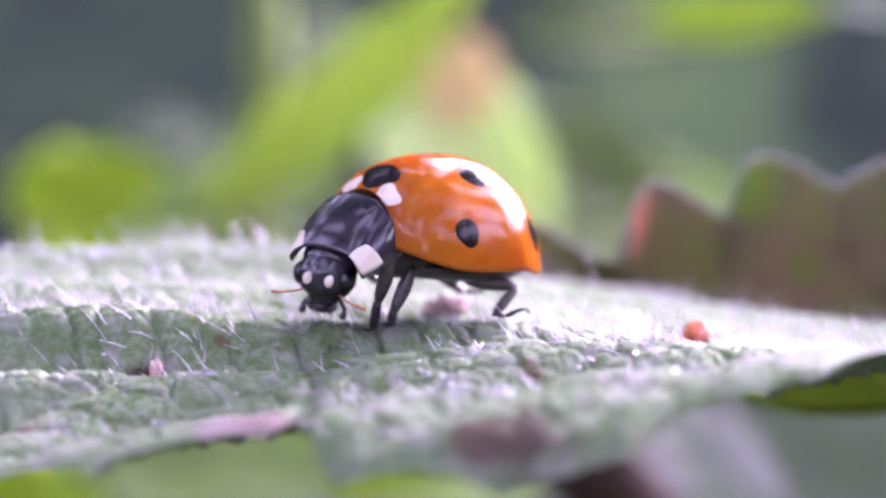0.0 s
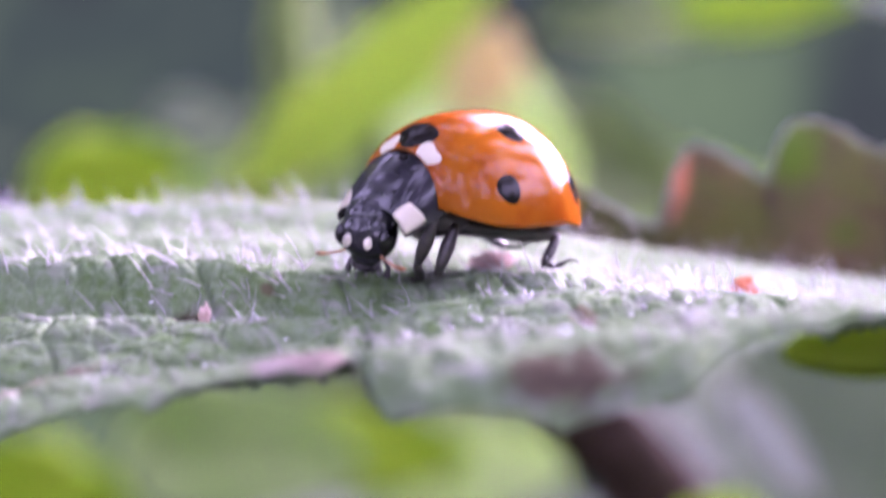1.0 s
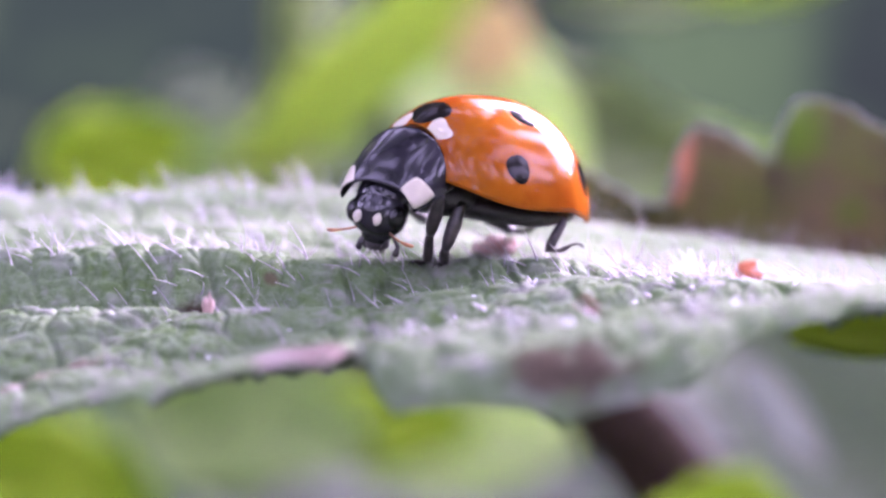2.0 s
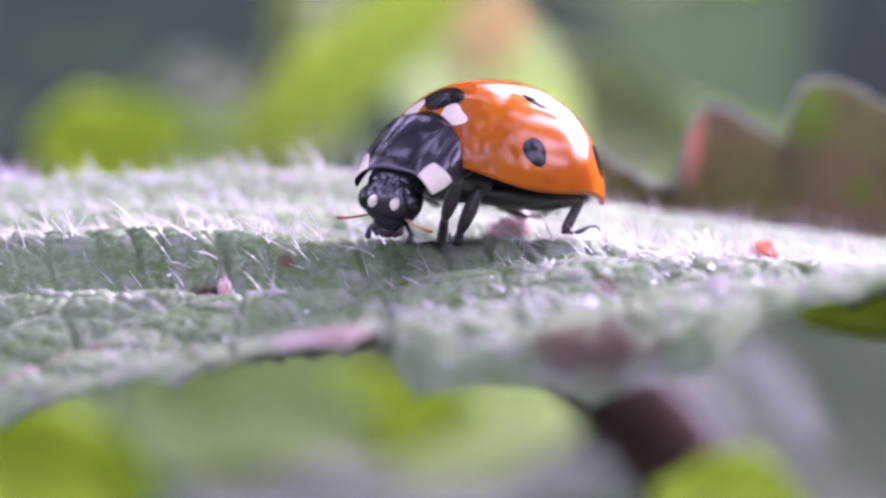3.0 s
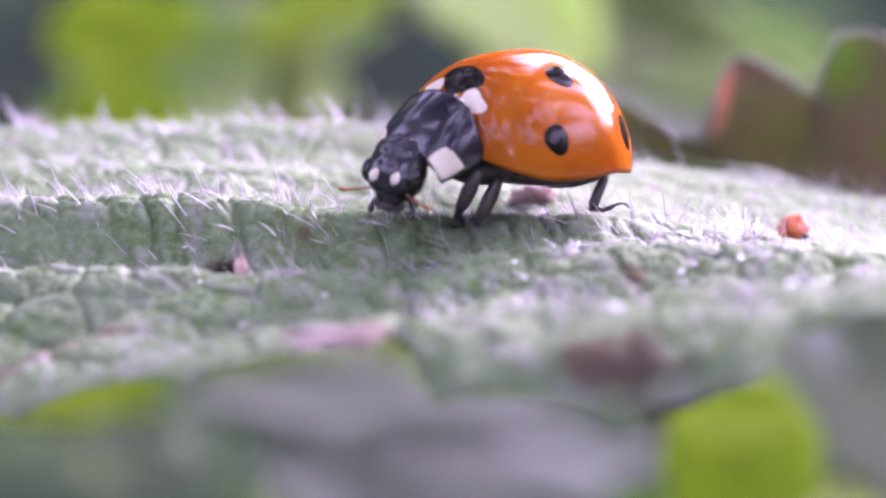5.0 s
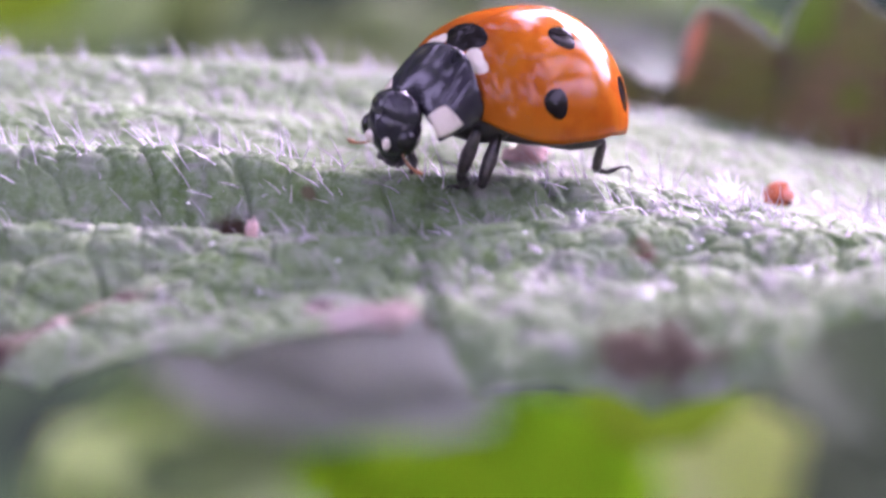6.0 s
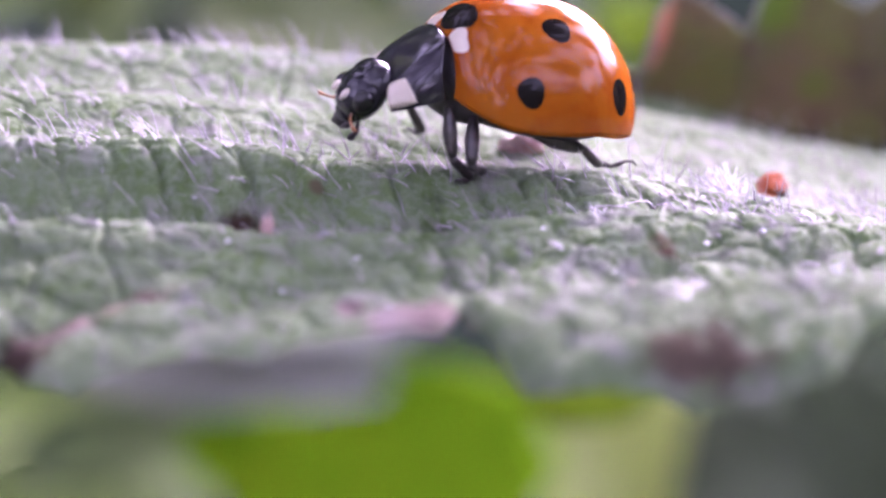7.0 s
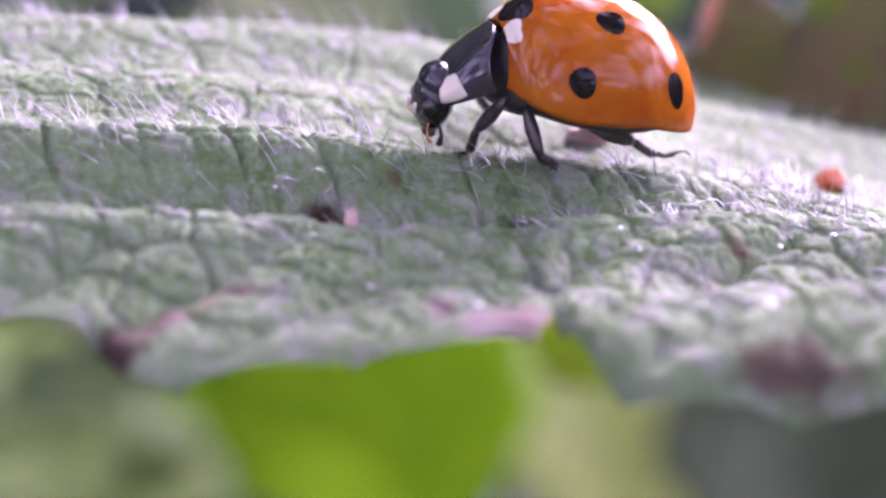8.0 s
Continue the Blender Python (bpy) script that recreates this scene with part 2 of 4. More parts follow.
PEACH = matte("straw_leaf", (0.46, 0.42, 0.17), (0.48, 0.38, 0.18), 0.15, 0.6, 0.2, 0.4, 0, 0.5)


def withered():
    """Brown and green withered leaf, rust-red along its near end."""
    m = Nodes("withered_leaf")
    c = m.mix(m.ramp(m.noise(0.3, 4, 0.6), 0.4, 0.6), (0.17, 0.135, 0.075), (0.14, 0.15, 0.05))
    c = m.mix(m.ramp(m.noise(0.7, 3, 0.6), 0.5, 0.68, 0.0, 0.8), c, (0.12, 0.085, 0.055))
    c = m.mix(m.near((12.7, 0.3, 4.2), 1.05, 0.6), c, (0.14, 0.23, 0.015))
    c = m.mix(m.near((14.6, 0.8, 1.2), 0.6, 0.7), c, (0.12, 0.17, 0.03))
    c = m.mix(m.near((8.6, 0.3, 3.8), 0.5, 0.4), c, (0.5, 0.24, 0.13))
    c = m.mix(m.near((8.45, 0.4, 3.1), 0.6, 0.4), c, (0.62, 0.3, 0.18))
    c = m.mix(m.near((8.25, 0.6, 2.3), 0.6, 0.4), c, (0.62, 0.32, 0.22))
    m.bump(m.noise(0.9, 4), 0.2, 0.6)
    m.set(Base_Color=c, Roughness=0.6, Sheen_Weight=0.2)
    thin = m.add("ShaderNodeBsdfTranslucent", Color=c)
    mixer = m.add("ShaderNodeMixShader", Fac=0.45)
    m.put(mixer.inputs[1], m.bsdf.outputs[0])
    m.put(mixer.inputs[2], thin.outputs[0])
    m.put(m.tree.nodes["Material Output"].inputs["Surface"], mixer.outputs[0])
    return m.mat


BROWNLEAF = withered()
PALESTEM = matte("pale_stem", (0.15, 0.2, 0.06), (0.12, 0.17, 0.05), 0.15, 0.8, 0.1, 0.05)
BROWNSTEM = matte("brown_stem", (0.03, 0.02, 0.015), (0.05, 0.034, 0.025), 0.3, 0.9, 0.2, 0.03)


def mixed_foliage():
    """Garden foliage: each leaf its own green."""
    m = Nodes("garden_foliage")
    pick = m.add("ShaderNodeNewGeometry").outputs["Random Per Island"]
    c = m.mix(m.ramp(pick, 0.2, 0.7), (0.075, 0.11, 0.085), (0.15, 0.21, 0.12))
    c = m.mix(m.ramp(pick, 0.8, 0.95), c, (0.28, 0.38, 0.13))
    c = m.mix(m.ramp(m.noise(0.05, 3), 0.35, 0.7, 0.0, 0.4), c, (0.16, 0.2, 0.15))
    m.set(Base_Color=c, Roughness=0.6, Specular_IOR_Level=0.3)
    leaf = m.add("ShaderNodeBsdfTranslucent", Color=c)
    mixer = m.add("ShaderNodeMixShader", Fac=0.35)
    m.put(mixer.inputs[1], m.bsdf.outputs[0])
    m.put(mixer.inputs[2], leaf.outputs[0])
    m.put(m.tree.nodes["Material Output"].inputs["Surface"], mixer.outputs[0])
    return m.mat


DARKGREEN = mixed_foliage()
SOIL = matte("soil", (0.06, 0.05, 0.03), (0.09, 0.13, 0.05), 0.02, 0.9, 0.5)


# ---- building helpers (all lengths in mm) ----
def mesh_of(name, bm, material, smooth=True):
    bm.normal_update()
    me = bpy.data.meshes.new(name)
    bm.to_mesh(me)
    bm.free()
    me.transform(Matrix.Scale(0.001, 4))
    me.materials.append(material)
    if smooth:
        me.shade_smooth()
    return me


def part(name, bm, material, parent=None, label=""):
    """Links a bmesh, built in mm, as one mesh object under a thing or under a part."""
    ob = new(name, mesh_of(name, bm, material))
    ob.parent = parent
    return tagged(ob, label) if label else ob


def arrays(name, verts, faces, material, parent=None, label=""):
    me = bpy.data.meshes.new(name)
    me.from_pydata([(x * 0.001, y * 0.001, z * 0.001) for x, y, z in verts], [], faces)
    me.materials.append(material)
    me.shade_smooth()
    ob = new(name, me)
    ob.parent = parent
    return tagged(ob, label) if label else ob


def solid(ob, thick, offset=-1.0):
    mod = ob.modifiers.new("thickness", "SOLIDIFY")
    mod.thickness, mod.offset = thick * 0.001, offset
    return ob


def tube(points, radii, sides=8, bm=None):
    """A closed tapered tube along points."""
    bm = bm or bmesh.new()
    points = [Vector(p) for p in points]
    rings = []
    for i, p in enumerate(points):
        way = (points[min(i + 1, len(points) - 1)] - points[max(i - 1, 0)]).normalized()
        side = way.cross(Vector((0.31, 0.17, 0.94))).normalized()
        up = side.cross(way)
        rings.append([bm.verts.new(p + radii[i] * (math.cos(a) * side + math.sin(a) * up)) for a in (2 * math.pi * k / sides for k in range(sides))])
    for a, b in zip(rings, rings[1:]):
        for k in range(sides):
            bm.faces.new((a[k], b[k], b[(k + 1) % sides], a[(k + 1) % sides]))
    bm.faces.new(rings[0])
    bm.faces.new(list(reversed(rings[-1])))
    return bm


def blob(centre, size, bm=None, rough=0.0, seed=0, segments=20):
    """An ellipsoid, optionally lumpy."""
    bm = bm or bmesh.new()
    made = bmesh.ops.create_uvsphere(bm, u_segments=segments, v_segments=segments // 2 + 2, radius=1.0)["verts"]
    for v in made:
        k = 1 + rough * noise.noise(v.co * 1.7 + Vector((seed * 7.3, seed * 3.1, 0)))
        v.co = Vector(centre) + Vector([c * s * k for c, s in zip(v.co, size)])
    return bm


def sheet(fn, us, vs):
    """A grid of fn(u, v) as a bmesh."""
    bm = bmesh.new()
    rows = [[bm.verts.new(fn(u, v)) for v in vs] for u in us]
    for a, b in zip(rows, rows[1:]):
        for k in range(len(vs) - 1):
            bm.faces.new((a[k], b[k], b[k + 1], a[k + 1]))
    return bm


def steps(a, b, n):
    return [a + (b - a) * k / n for k in range(n + 1)]


# ---- the woolly leaf ----
# height of the leaf along its folds: each fold runs in x at about one y
FOLD_X = [-24, -15, -10, -6.5, -3, 0, 3.5, 7.5, 12, 24]
FOLDS = [
    (-15.0, [-2.3, -2.3, -2.4, -1.7, -0.95, -0.9, -0.95, -0.4, 0.7, -1.2]),
    (-11.2, [-2.1, -2.1, -2.2, -1.45, -0.8, -0.42, -0.1, 0.3, 0.8, -1.0]),
    (-8.7, [-1.6, -1.7, -1.65, -1.25, -1.1, -0.85, -0.8, -0.4, 0.2, -1.0]),
    (-5.7, [-0.35, -0.22, -0.12, -0.2, -0.25, 0.1, 0.45, 0.4, 0.1, -1.2]),
    (-4.7, [-0.8, -0.75, -0.7, -0.75, -0.75, -0.35, 0.08, 0.2, 0.0, -1.2]),
    (-2.5, [0.85, 1.0, 1.15, 1.25, 0.8, 0.7, 0.72, 0.2, -0.3, -1.3]),
    (-0.6, [0.6, 0.7, 0.85, 0.9, 0.62, 0.62, 0.52, -0.02, -0.45, -1.5]),
    (2.0, [1.3, 1.5, 1.65, 1.6, 1.35, 1.15, 0.8, 0.05, -0.4, -1.5]),
    (3.2, [1.35, 1.55, 1.65, 1.6, 1.4, 1.2, 0.9, 0.35, -0.15, -1.5]),
    (6.5, [2.1, 2.35, 2.5, 2.6, 2.5, 2.2, 1.6, 0.95, 0.3, -1.2]),
    (10.0, [1.4, 1.6, 1.8, 1.9, 1.8, 1.5, 1.1, 0.7, 0.0, -1.6]),
]
RIM_X = [-24, -14, -11.4, -10.4, -9.4, -6.0, -4.0, -1.9, -1.35, -0.8, 0.0, 3.0, 5.6, 6.6, 9.0, 14, 24]
RIM_Y = [-7.2, -8.6, -9.2, -11.2, -11.5, -11.7, -12.2, -11.9, -11.0, -13.4, -14.1, -14.4, -14.6, -13.4, -12.6, -10.5, -6]
# how far the rim rolls under
ROLL_X = [-24, -11.5, -10.5, -9, -2, -1.3, -0.5, 4.5, 6.5, 9, 24]
ROLL_D = [0.2, 0.2, 0.45, 0.3, 0.2, 0.2, 0.75, 0.8, 0.35, 0.1, 0.1]


def hash2(i, j, k):
    v = np.sin(i * 127.1 + j * 311.7 + k * 74.7) * 43758.5453
    return v - np.floor(v)


def cells(x, y):
    """Distances to the nearest and second nearest of scattered cell centres."""
    ix, iy = np.floor(x), np.floor(y)
    d1, d2 = np.full(x.shape, 9.0), np.full(x.shape, 9.0)
    for a in (-1, 0, 1):
        for b in (-1, 0, 1):
            cx, cy = ix + a + hash2(ix + a, iy + b, 1), iy + b + hash2(ix + a, iy + b, 2)
            d = np.hypot(x - cx, y - cy)
            d2 = np.where(d < d1, d1, np.minimum(d2, d))
            d1 = np.minimum(d1, d)
    return d1, d2


def ripple(x, y):
    """Smooth value noise."""
    ix, iy = np.floor(x), np.floor(y)
    fx, fy = x - ix, y - iy
    fx, fy = fx * fx * (3 - 2 * fx), fy * fy * (3 - 2 * fy)
    top = hash2(ix, iy, 5) * (1 - fx) + hash2(ix + 1, iy, 5) * fx
    low = hash2(ix, iy + 1, 5) * (1 - fx) + hash2(ix + 1, iy + 1, 5) * fx
    return top * (1 - fy) + low * fy - 0.5


def rim(x):
    return np.interp(x, RIM_X, RIM_Y) + 0.16 * ripple(x * 1.1 + 7, x * 0 + 0.3) + 0.03 * ripple(x * 4.1, x * 0 + 9.3)


def leaf_z(x, y, quilt=True):
    """The leaf's upper side (arrays or numbers, mm)."""
    x, y = np.asarray(x, float), np.asarray(y, float)
    ys = np.array([f[0] for f in FOLDS])
    knots = np.stack([np.interp(x, FOLD_X, f[1]) for f in FOLDS], -1)
    yy = y + 0.5 * ripple(x * 0.33, y * 0 + 2.7) + 0.12 * ripple(x * 1.1, y * 0 + 5.1)
    k = np.clip(np.searchsorted(ys, yy) - 1, 0, len(ys) - 2)
    u = np.clip((yy - ys[k]) / (ys[k + 1] - ys[k]), -0.2, 1.0)
    take = lambda n: np.take_along_axis(knots, np.clip(n, 0, len(ys) - 1)[..., None], -1)[..., 0]
    a, b = take(k), take(k + 1)
    slope = lambda n: (take(n + 1) - take(n - 1)) / (ys[np.clip(n + 1, 0, len(ys) - 1)] - ys[np.clip(n - 1, 0, len(ys) - 1)])
    h = ys[k + 1] - ys[k]
    m0, m1 = 0.6 * slope(k) * h, 0.6 * slope(k + 1) * h
    z = (2 * u**3 - 3 * u**2 + 1) * a + (u**3 - 2 * u**2 + u) * m0 + (3 * u**2 - 2 * u**3) * b + (u**3 - u**2) * m1
    if quilt:
        wx, wy = x + 0.5 * ripple(x * 0.9, y * 0.9), y + 0.4 * ripple(x * 0.8 + 31, y * 0.8)
        d1, d2 = cells(wx * 0.62 + wy * 0.18, wy * 0.85)
        calm = (1 - 0.55 * np.clip((y + 2.2) / 1.0, 0, 1)) * np.clip((y - rim(x)) / 1.2 - 0.3, 0.05, 1)
        z = z - calm * (0.16 * np.exp(-((d2 - d1) / 0.1) ** 2) + 0.06 * d1)
        # the crease between the two folds is a narrow slit
        z = z - 0.5 * np.clip((4.5 - x) / 3, 0, 1) * np.exp(-(((yy + 4.42) / 0.11) ** 2))
        # side veins: they fan out from the crease, steeper on the near flap
        near = np.clip((-5.4 - y) / 1.2, 0, 1)
        s = (wx + 5.3 - (wy + 5.5) / 0.75) / 4.0
        z = z + near * (0.46 * np.abs(np.sin(np.pi * s)) ** 0.55 - 0.3)
        back = np.clip((y + 4.9) / 0.6, 0, 1)
        back = back * (0.12 + 0.88 * np.clip((-1.6 - y) / 1.2, 0, 1))
        q = (wx + 1.2 + 0.35 * (wy + 5) + 1.1 * ripple(wx * 0.55 + 3, wy * 0.3)) / 2.05
        gap = np.abs(q - np.round(q)) * 2.05
        deep = np.clip(0.7 + 1.4 * ripple(wx * 0.7 + 9, wy * 0.9 + 4), 0.1, 1.4)
        z = z - back * (0.27 * deep * np.exp(-((gap / 0.08) ** 2)) - 0.07 * np.abs(np.sin(np.pi * q)) ** 0.6)
        e1, e2 = cells(wx * 1.9 + 11, wy * 2.3 + 3)
        z = z - 0.07 * calm * np.exp(-((e2 - e1) / 0.14) ** 2) + 0.06 * ripple(x * 3.1, y * 3.1)
    gap = np.maximum(y - rim(x), 0)
    return z - np.interp(x, ROLL_X, ROLL_D) * np.exp(-((gap / 0.5) ** 1.4))


def far_rim(x):
    return 9.0 + 0.8 * ripple(np.asarray(x, float) * 0.4, np.asarray(x, float) * 0 + 4.4)


def build_leaf():
    leaf = new("leaf")
    tagged(leaf, "grey-green woolly leaf covered in white hairs, brown at the rim", "leaf")
    xs = np.linspace(-23, 22, 720)
    us = np.linspace(0, 1, 320) ** 1.25
    X = np.repeat(xs[:, None], len(us), 1)
    near, far = rim(xs)[:, None], far_rim(xs)[:, None]
    Y = near + (far - near) * us[None]
    Z = leaf_z(X, Y)
    verts = np.stack([X, Y, Z], -1).reshape(-1, 3)
    n = len(us)
    i = (np.arange(len(xs) - 1)[:, None] * n + np.arange(n - 1)[None]).ravel()
    faces = np.stack([i, i + n, i + n + 1, i + 1], -1)
    blade = arrays("blade", verts.tolist(), faces.tolist(), LEAF, leaf)
    solid(blade, 0.04)
    rng = np.random.default_rng(4)

    def hairs(name, count, length, radius, joints, lean, label, field=None):
        x, y = rng.uniform(-20, 19, count), rng.uniform(0, 1, count)
        y = rim(x) + 0.15 + (far_rim(x) - rim(x) - 0.3) * y
        if field:
            x, y = rng.normal(field[0], field[2], count), rng.normal(field[1], field[3], count)
        clump = ripple(x * 0.8, y * 0.8) + 0.5
        keep = rng.uniform(0, 1, count) < 0.12 + 1.2 * clump**1.5
        for (sx, sy, _), spread, _ in STAINS:
            keep &= (np.hypot(x - sx, y - sy) > spread * 1.2) | (rng.uniform(0, 1, count) < 0.06)
        steep = (leaf_z(x, y + 0.4, False) - leaf_z(x, y - 0.4, False)) / 0.8
        keep &= (steep < 0.35) | (rng.uniform(0, 1, count) < 0.45)
        keep &= (y < 1.0) | (rng.uniform(0, 1, count) < 0.45)
        keep &= (y > -5.2) | (rng.uniform(0, 1, count) < 0.4)
        keep &= np.hypot((x - 9.0) / 0.6, (y + 1.2) / 2.2) > 1
        x, y = x[keep], y[keep]
        z = leaf_z(x, y) - 0.03
        e = 0.15
        nx, ny = -(leaf_z(x + e, y) - leaf_z(x - e, y)) / (2 * e), -(leaf_z(x, y + e) - leaf_z(x, y - e)) / (2 * e)
        nv = np.stack([nx, ny, np.ones_like(nx)], -1)
        nv /= np.linalg.norm(nv, axis=1)[:, None]
        way = nv + np.stack([rng.normal(-0.35 * lean, 0.35 * lean, len(x)), rng.normal(-0.05, 0.4 * lean, len(x)), np.zeros(len(x))], -1)
        way /= np.linalg.norm(way, axis=1)[:, None]
        bend = np.stack([rng.normal(-0.3, 0.35, len(x)), rng.normal(0, 0.35, len(x)), rng.normal(-0.15, 0.2, len(x))], -1) * lean
        size = length * rng.uniform(0.45, 1.35, len(x))
        side = np.cross(way, [0.3, 0.8, 0.2])
        side /= np.linalg.norm(side, axis=1)[:, None]
        other = np.cross(way, side)
        verts = np.empty((len(x), joints + 1, 3, 3))
        root = np.stack([x, y, z], -1)
        for j in range(joints + 1):
            s = j / joints
            p = root + size[:, None] * (s * way + s * s * 0.5 * bend)
            r = radius * (1 - 0.8 * s)
            for q in range(3):
                a = 2 * math.pi * q / 3
                verts[:, j, q] = p + r * (math.cos(a) * side + math.sin(a) * other)
        base = (np.arange(len(x)) * (joints + 1) * 3)[:, None]
        cell = np.array([[j * 3 + q, j * 3 + (q + 1) % 3, (j + 1) * 3 + (q + 1) % 3, (j + 1) * 3 + q] for j in range(joints) for q in range(3)])
        faces = (base[:, None] + cell[None]).reshape(-1, 4)
        tagged(arrays(name, verts.reshape(-1, 3).tolist(), faces.tolist(), HAIR, leaf, label), kind="stuff")

    hairs("long_hairs", 3000, 0.8, 0.024, 5, 1.0, "long white curved leaf hairs")
    hairs("short_hairs", 8000, 0.2, 0.01, 2, 1.5, "short dense white leaf down")
    hairs("matted_hairs", 400, 0.8, 0.024, 4, 2.6, "flat white matted leaf hairs", (7.5, -1.5, 3.6, 2.6))
    hairs("ridge_hairs", 260, 1.05, 0.026, 5, 0.8, "long white hairs along the far ridge", (-2.0, 6.3, 7.5, 0.9))
    hairs("crest_hairs", 130, 0.85, 0.026, 5, 1.1, "thick bright white hairs along the fold", (-6.5, -2.7, 5.0, 0.5))
    # short fat hairs that imitate the glints among the down
    hairs("glint_hairs", 260, 0.3, 0.065, 3, 1.6, "stubby white hairs standing in for bright glints", (8.0, -5.0, 4.5, 3.2))
    return leaf


build_leaf()


def ground_at(x, y):
    return float(leaf_z(np.array([x]), np.array([y]))[0])


# ---- things lying on the leaf ----
def build_grain():
    g = new("seed_grain")
    tagged(g, "small rust-orange grain lying on the woolly leaf", "grain")
    g.location = mm(9.02, 0.35, ground_at(9.02, 0.35) + 0.31)
    bm = blob((0, 0, 0), (0.4, 0.34, 0.36), None, 0.35, 3, 18)
    part("husk", bm, RUST, g)
    part("dark_end", blob((0.24, -0.16, -0.14), (0.14, 0.13, 0.13), None, 0.3, 5, 12), DARKBIT, g, "dark brown end")
    return g


def build_fluff(name, x, y, count, spread, size, label):
    rng = random.Random(round(x * 10))
    bm = bmesh.new()
    for _ in range(count):
        p = Vector((rng.gauss(0, spread), rng.gauss(0, spread), -0.05))
        q = p + Vector((rng.gauss(-0.15, 0.35), rng.gauss(0, 0.3), rng.uniform(0.3, 1.0))) * size
        mid = (p + q) / 2 + Vector((rng.gauss(0, 0.12), rng.gauss(0, 0.12), 0)) * size
        tube([p, mid, q], [0.034, 0.032, 0.01], 4, bm)
    ob = part(name, bm, FLUFF)
    ob.location = mm(x, y, ground_at(x, y))
    return tagged(ob, label, "fluff")


def build_bit(name, x, y, size, material, label, category, seed, lift=0.6):
    ob = part(name, blob((0, 0, 0), size, None, 0.85, seed, 20), material)
    ob.location = mm(x, y, ground_at(x, y) + size[2] * lift)
    return tagged(ob, label, category)


build_grain()
build_fluff("white_fluff", 7.4, -1.2, 34, 0.15, 0.95, "bright white tuft of fluff caught on the leaf")
build_fluff("white_fluff", 3.0, -4.7, 16, 0.12, 0.6, "small white tuft of fluff on the fold's crest")
build_bit("dry_stub", -5.28, -5.8, (0.14, 0.11, 0.28), STRAW, "pinkish dry stub standing by a dark scar", "plant bit", 2)
build_bit("dry_flake", 1.9, 0.9, (0.6, 0.3, 0.3), FLAKE, "pink-brown dry flake lying on the leaf", "plant bit", 7, 0.4)
build_bit("crumb", 2.94, -8.6, (0.2, 0.17, 0.24), STRAW, "pale orange crumb lying in a leaf fold", "crumb", 9)


# shiny white beads, placed where the leaf glints
GLINT = Nodes("glint_bead").set(Base_Color=rgb(0.92, 0.92, 0.94), Roughness=0.1, Coat_Weight=1.0, Coat_Roughness=0.03, Specular_IOR_Level=1.0)


def build_glint(x, y, size):
    size *= 0.7
    drop = part("glint_bead", blob((0, 0, 0), (size * 0.9, size * 0.7, size * 0.5), None, 0.35, 4, 14), GLINT)
    drop.location = mm(x, y, ground_at(x, y) + size * 0.42)
    return tagged(drop, "tiny white bead standing in for a glint on the woolly leaf", "speck", "shining specks on the leaf")


for x, y, size in ((0.92, -10.0, 0.17), (3.3, -11.6, 0.17), (-2.66, -9.2, 0.16), (1.8, -11.3, 0.14), (2.9, -11.4, 0.14), (1.3, -6.0, 0.12), (6.6, -6.4, 0.14),
                   (-3.2, -6.6, 0.1), (-5.0, -8.0, 0.11), (-7.0, -3.6, 0.1), (-8.6, 0.1, 0.1), (10.6, 2.2, 0.13), (7.1, -10.2, 0.15), (-6.2, -6.1, 0.13), (9.8, -1.6, 0.14),
                   (6.0, -3.2, 0.13), (5.2, -6.6, 0.12), (8.3, -4.4, 0.14), (10.2, -4.0, 0.12), (4.6, -1.9, 0.1)):
    build_glint(x, y, size)


# ---- the ladybird (own space: x ahead, y to its left, z up) ----
FRONT, REAR = 2.755, -3.214  # where the wing cases end in front and behind


def shell_form(x, front, p_rear, p_front):
    u, p = (-x / 3.213, p_rear) if x < 0 else (x / front, p_front)
    return max(1 - min(abs(u), 1) ** p, 0.0) ** (1 / p)


def shell_point(x, a, side, lift=0.0):
    """A point of the wing cases at length x and a degrees above the margin."""
    a = radians(a)
    w, h = 2.693 * shell_form(x, 2.872, 1.905, 3.324), 3.389 * shell_form(x, 3.27, 1.988, 2.841)
    low = 1.109 + 0.484 * min(max(x + 3.1, 0) / 2.2, 1) + 0.196 * (max(x - 0.6, 0) / 1.5) ** 2.2 + 0.585 * min(max(-2.6 - x, 0) / 0.57, 1) ** 2
    p = Vector((x, side * w * math.cos(a) ** 1.077, low + (0.93 + h - min(low, 0.93 + h)) * math.sin(a) ** 1.081))
    if lift:
        p += (p - Vector((-0.2, 0, 1.5))).normalized() * lift
    return p


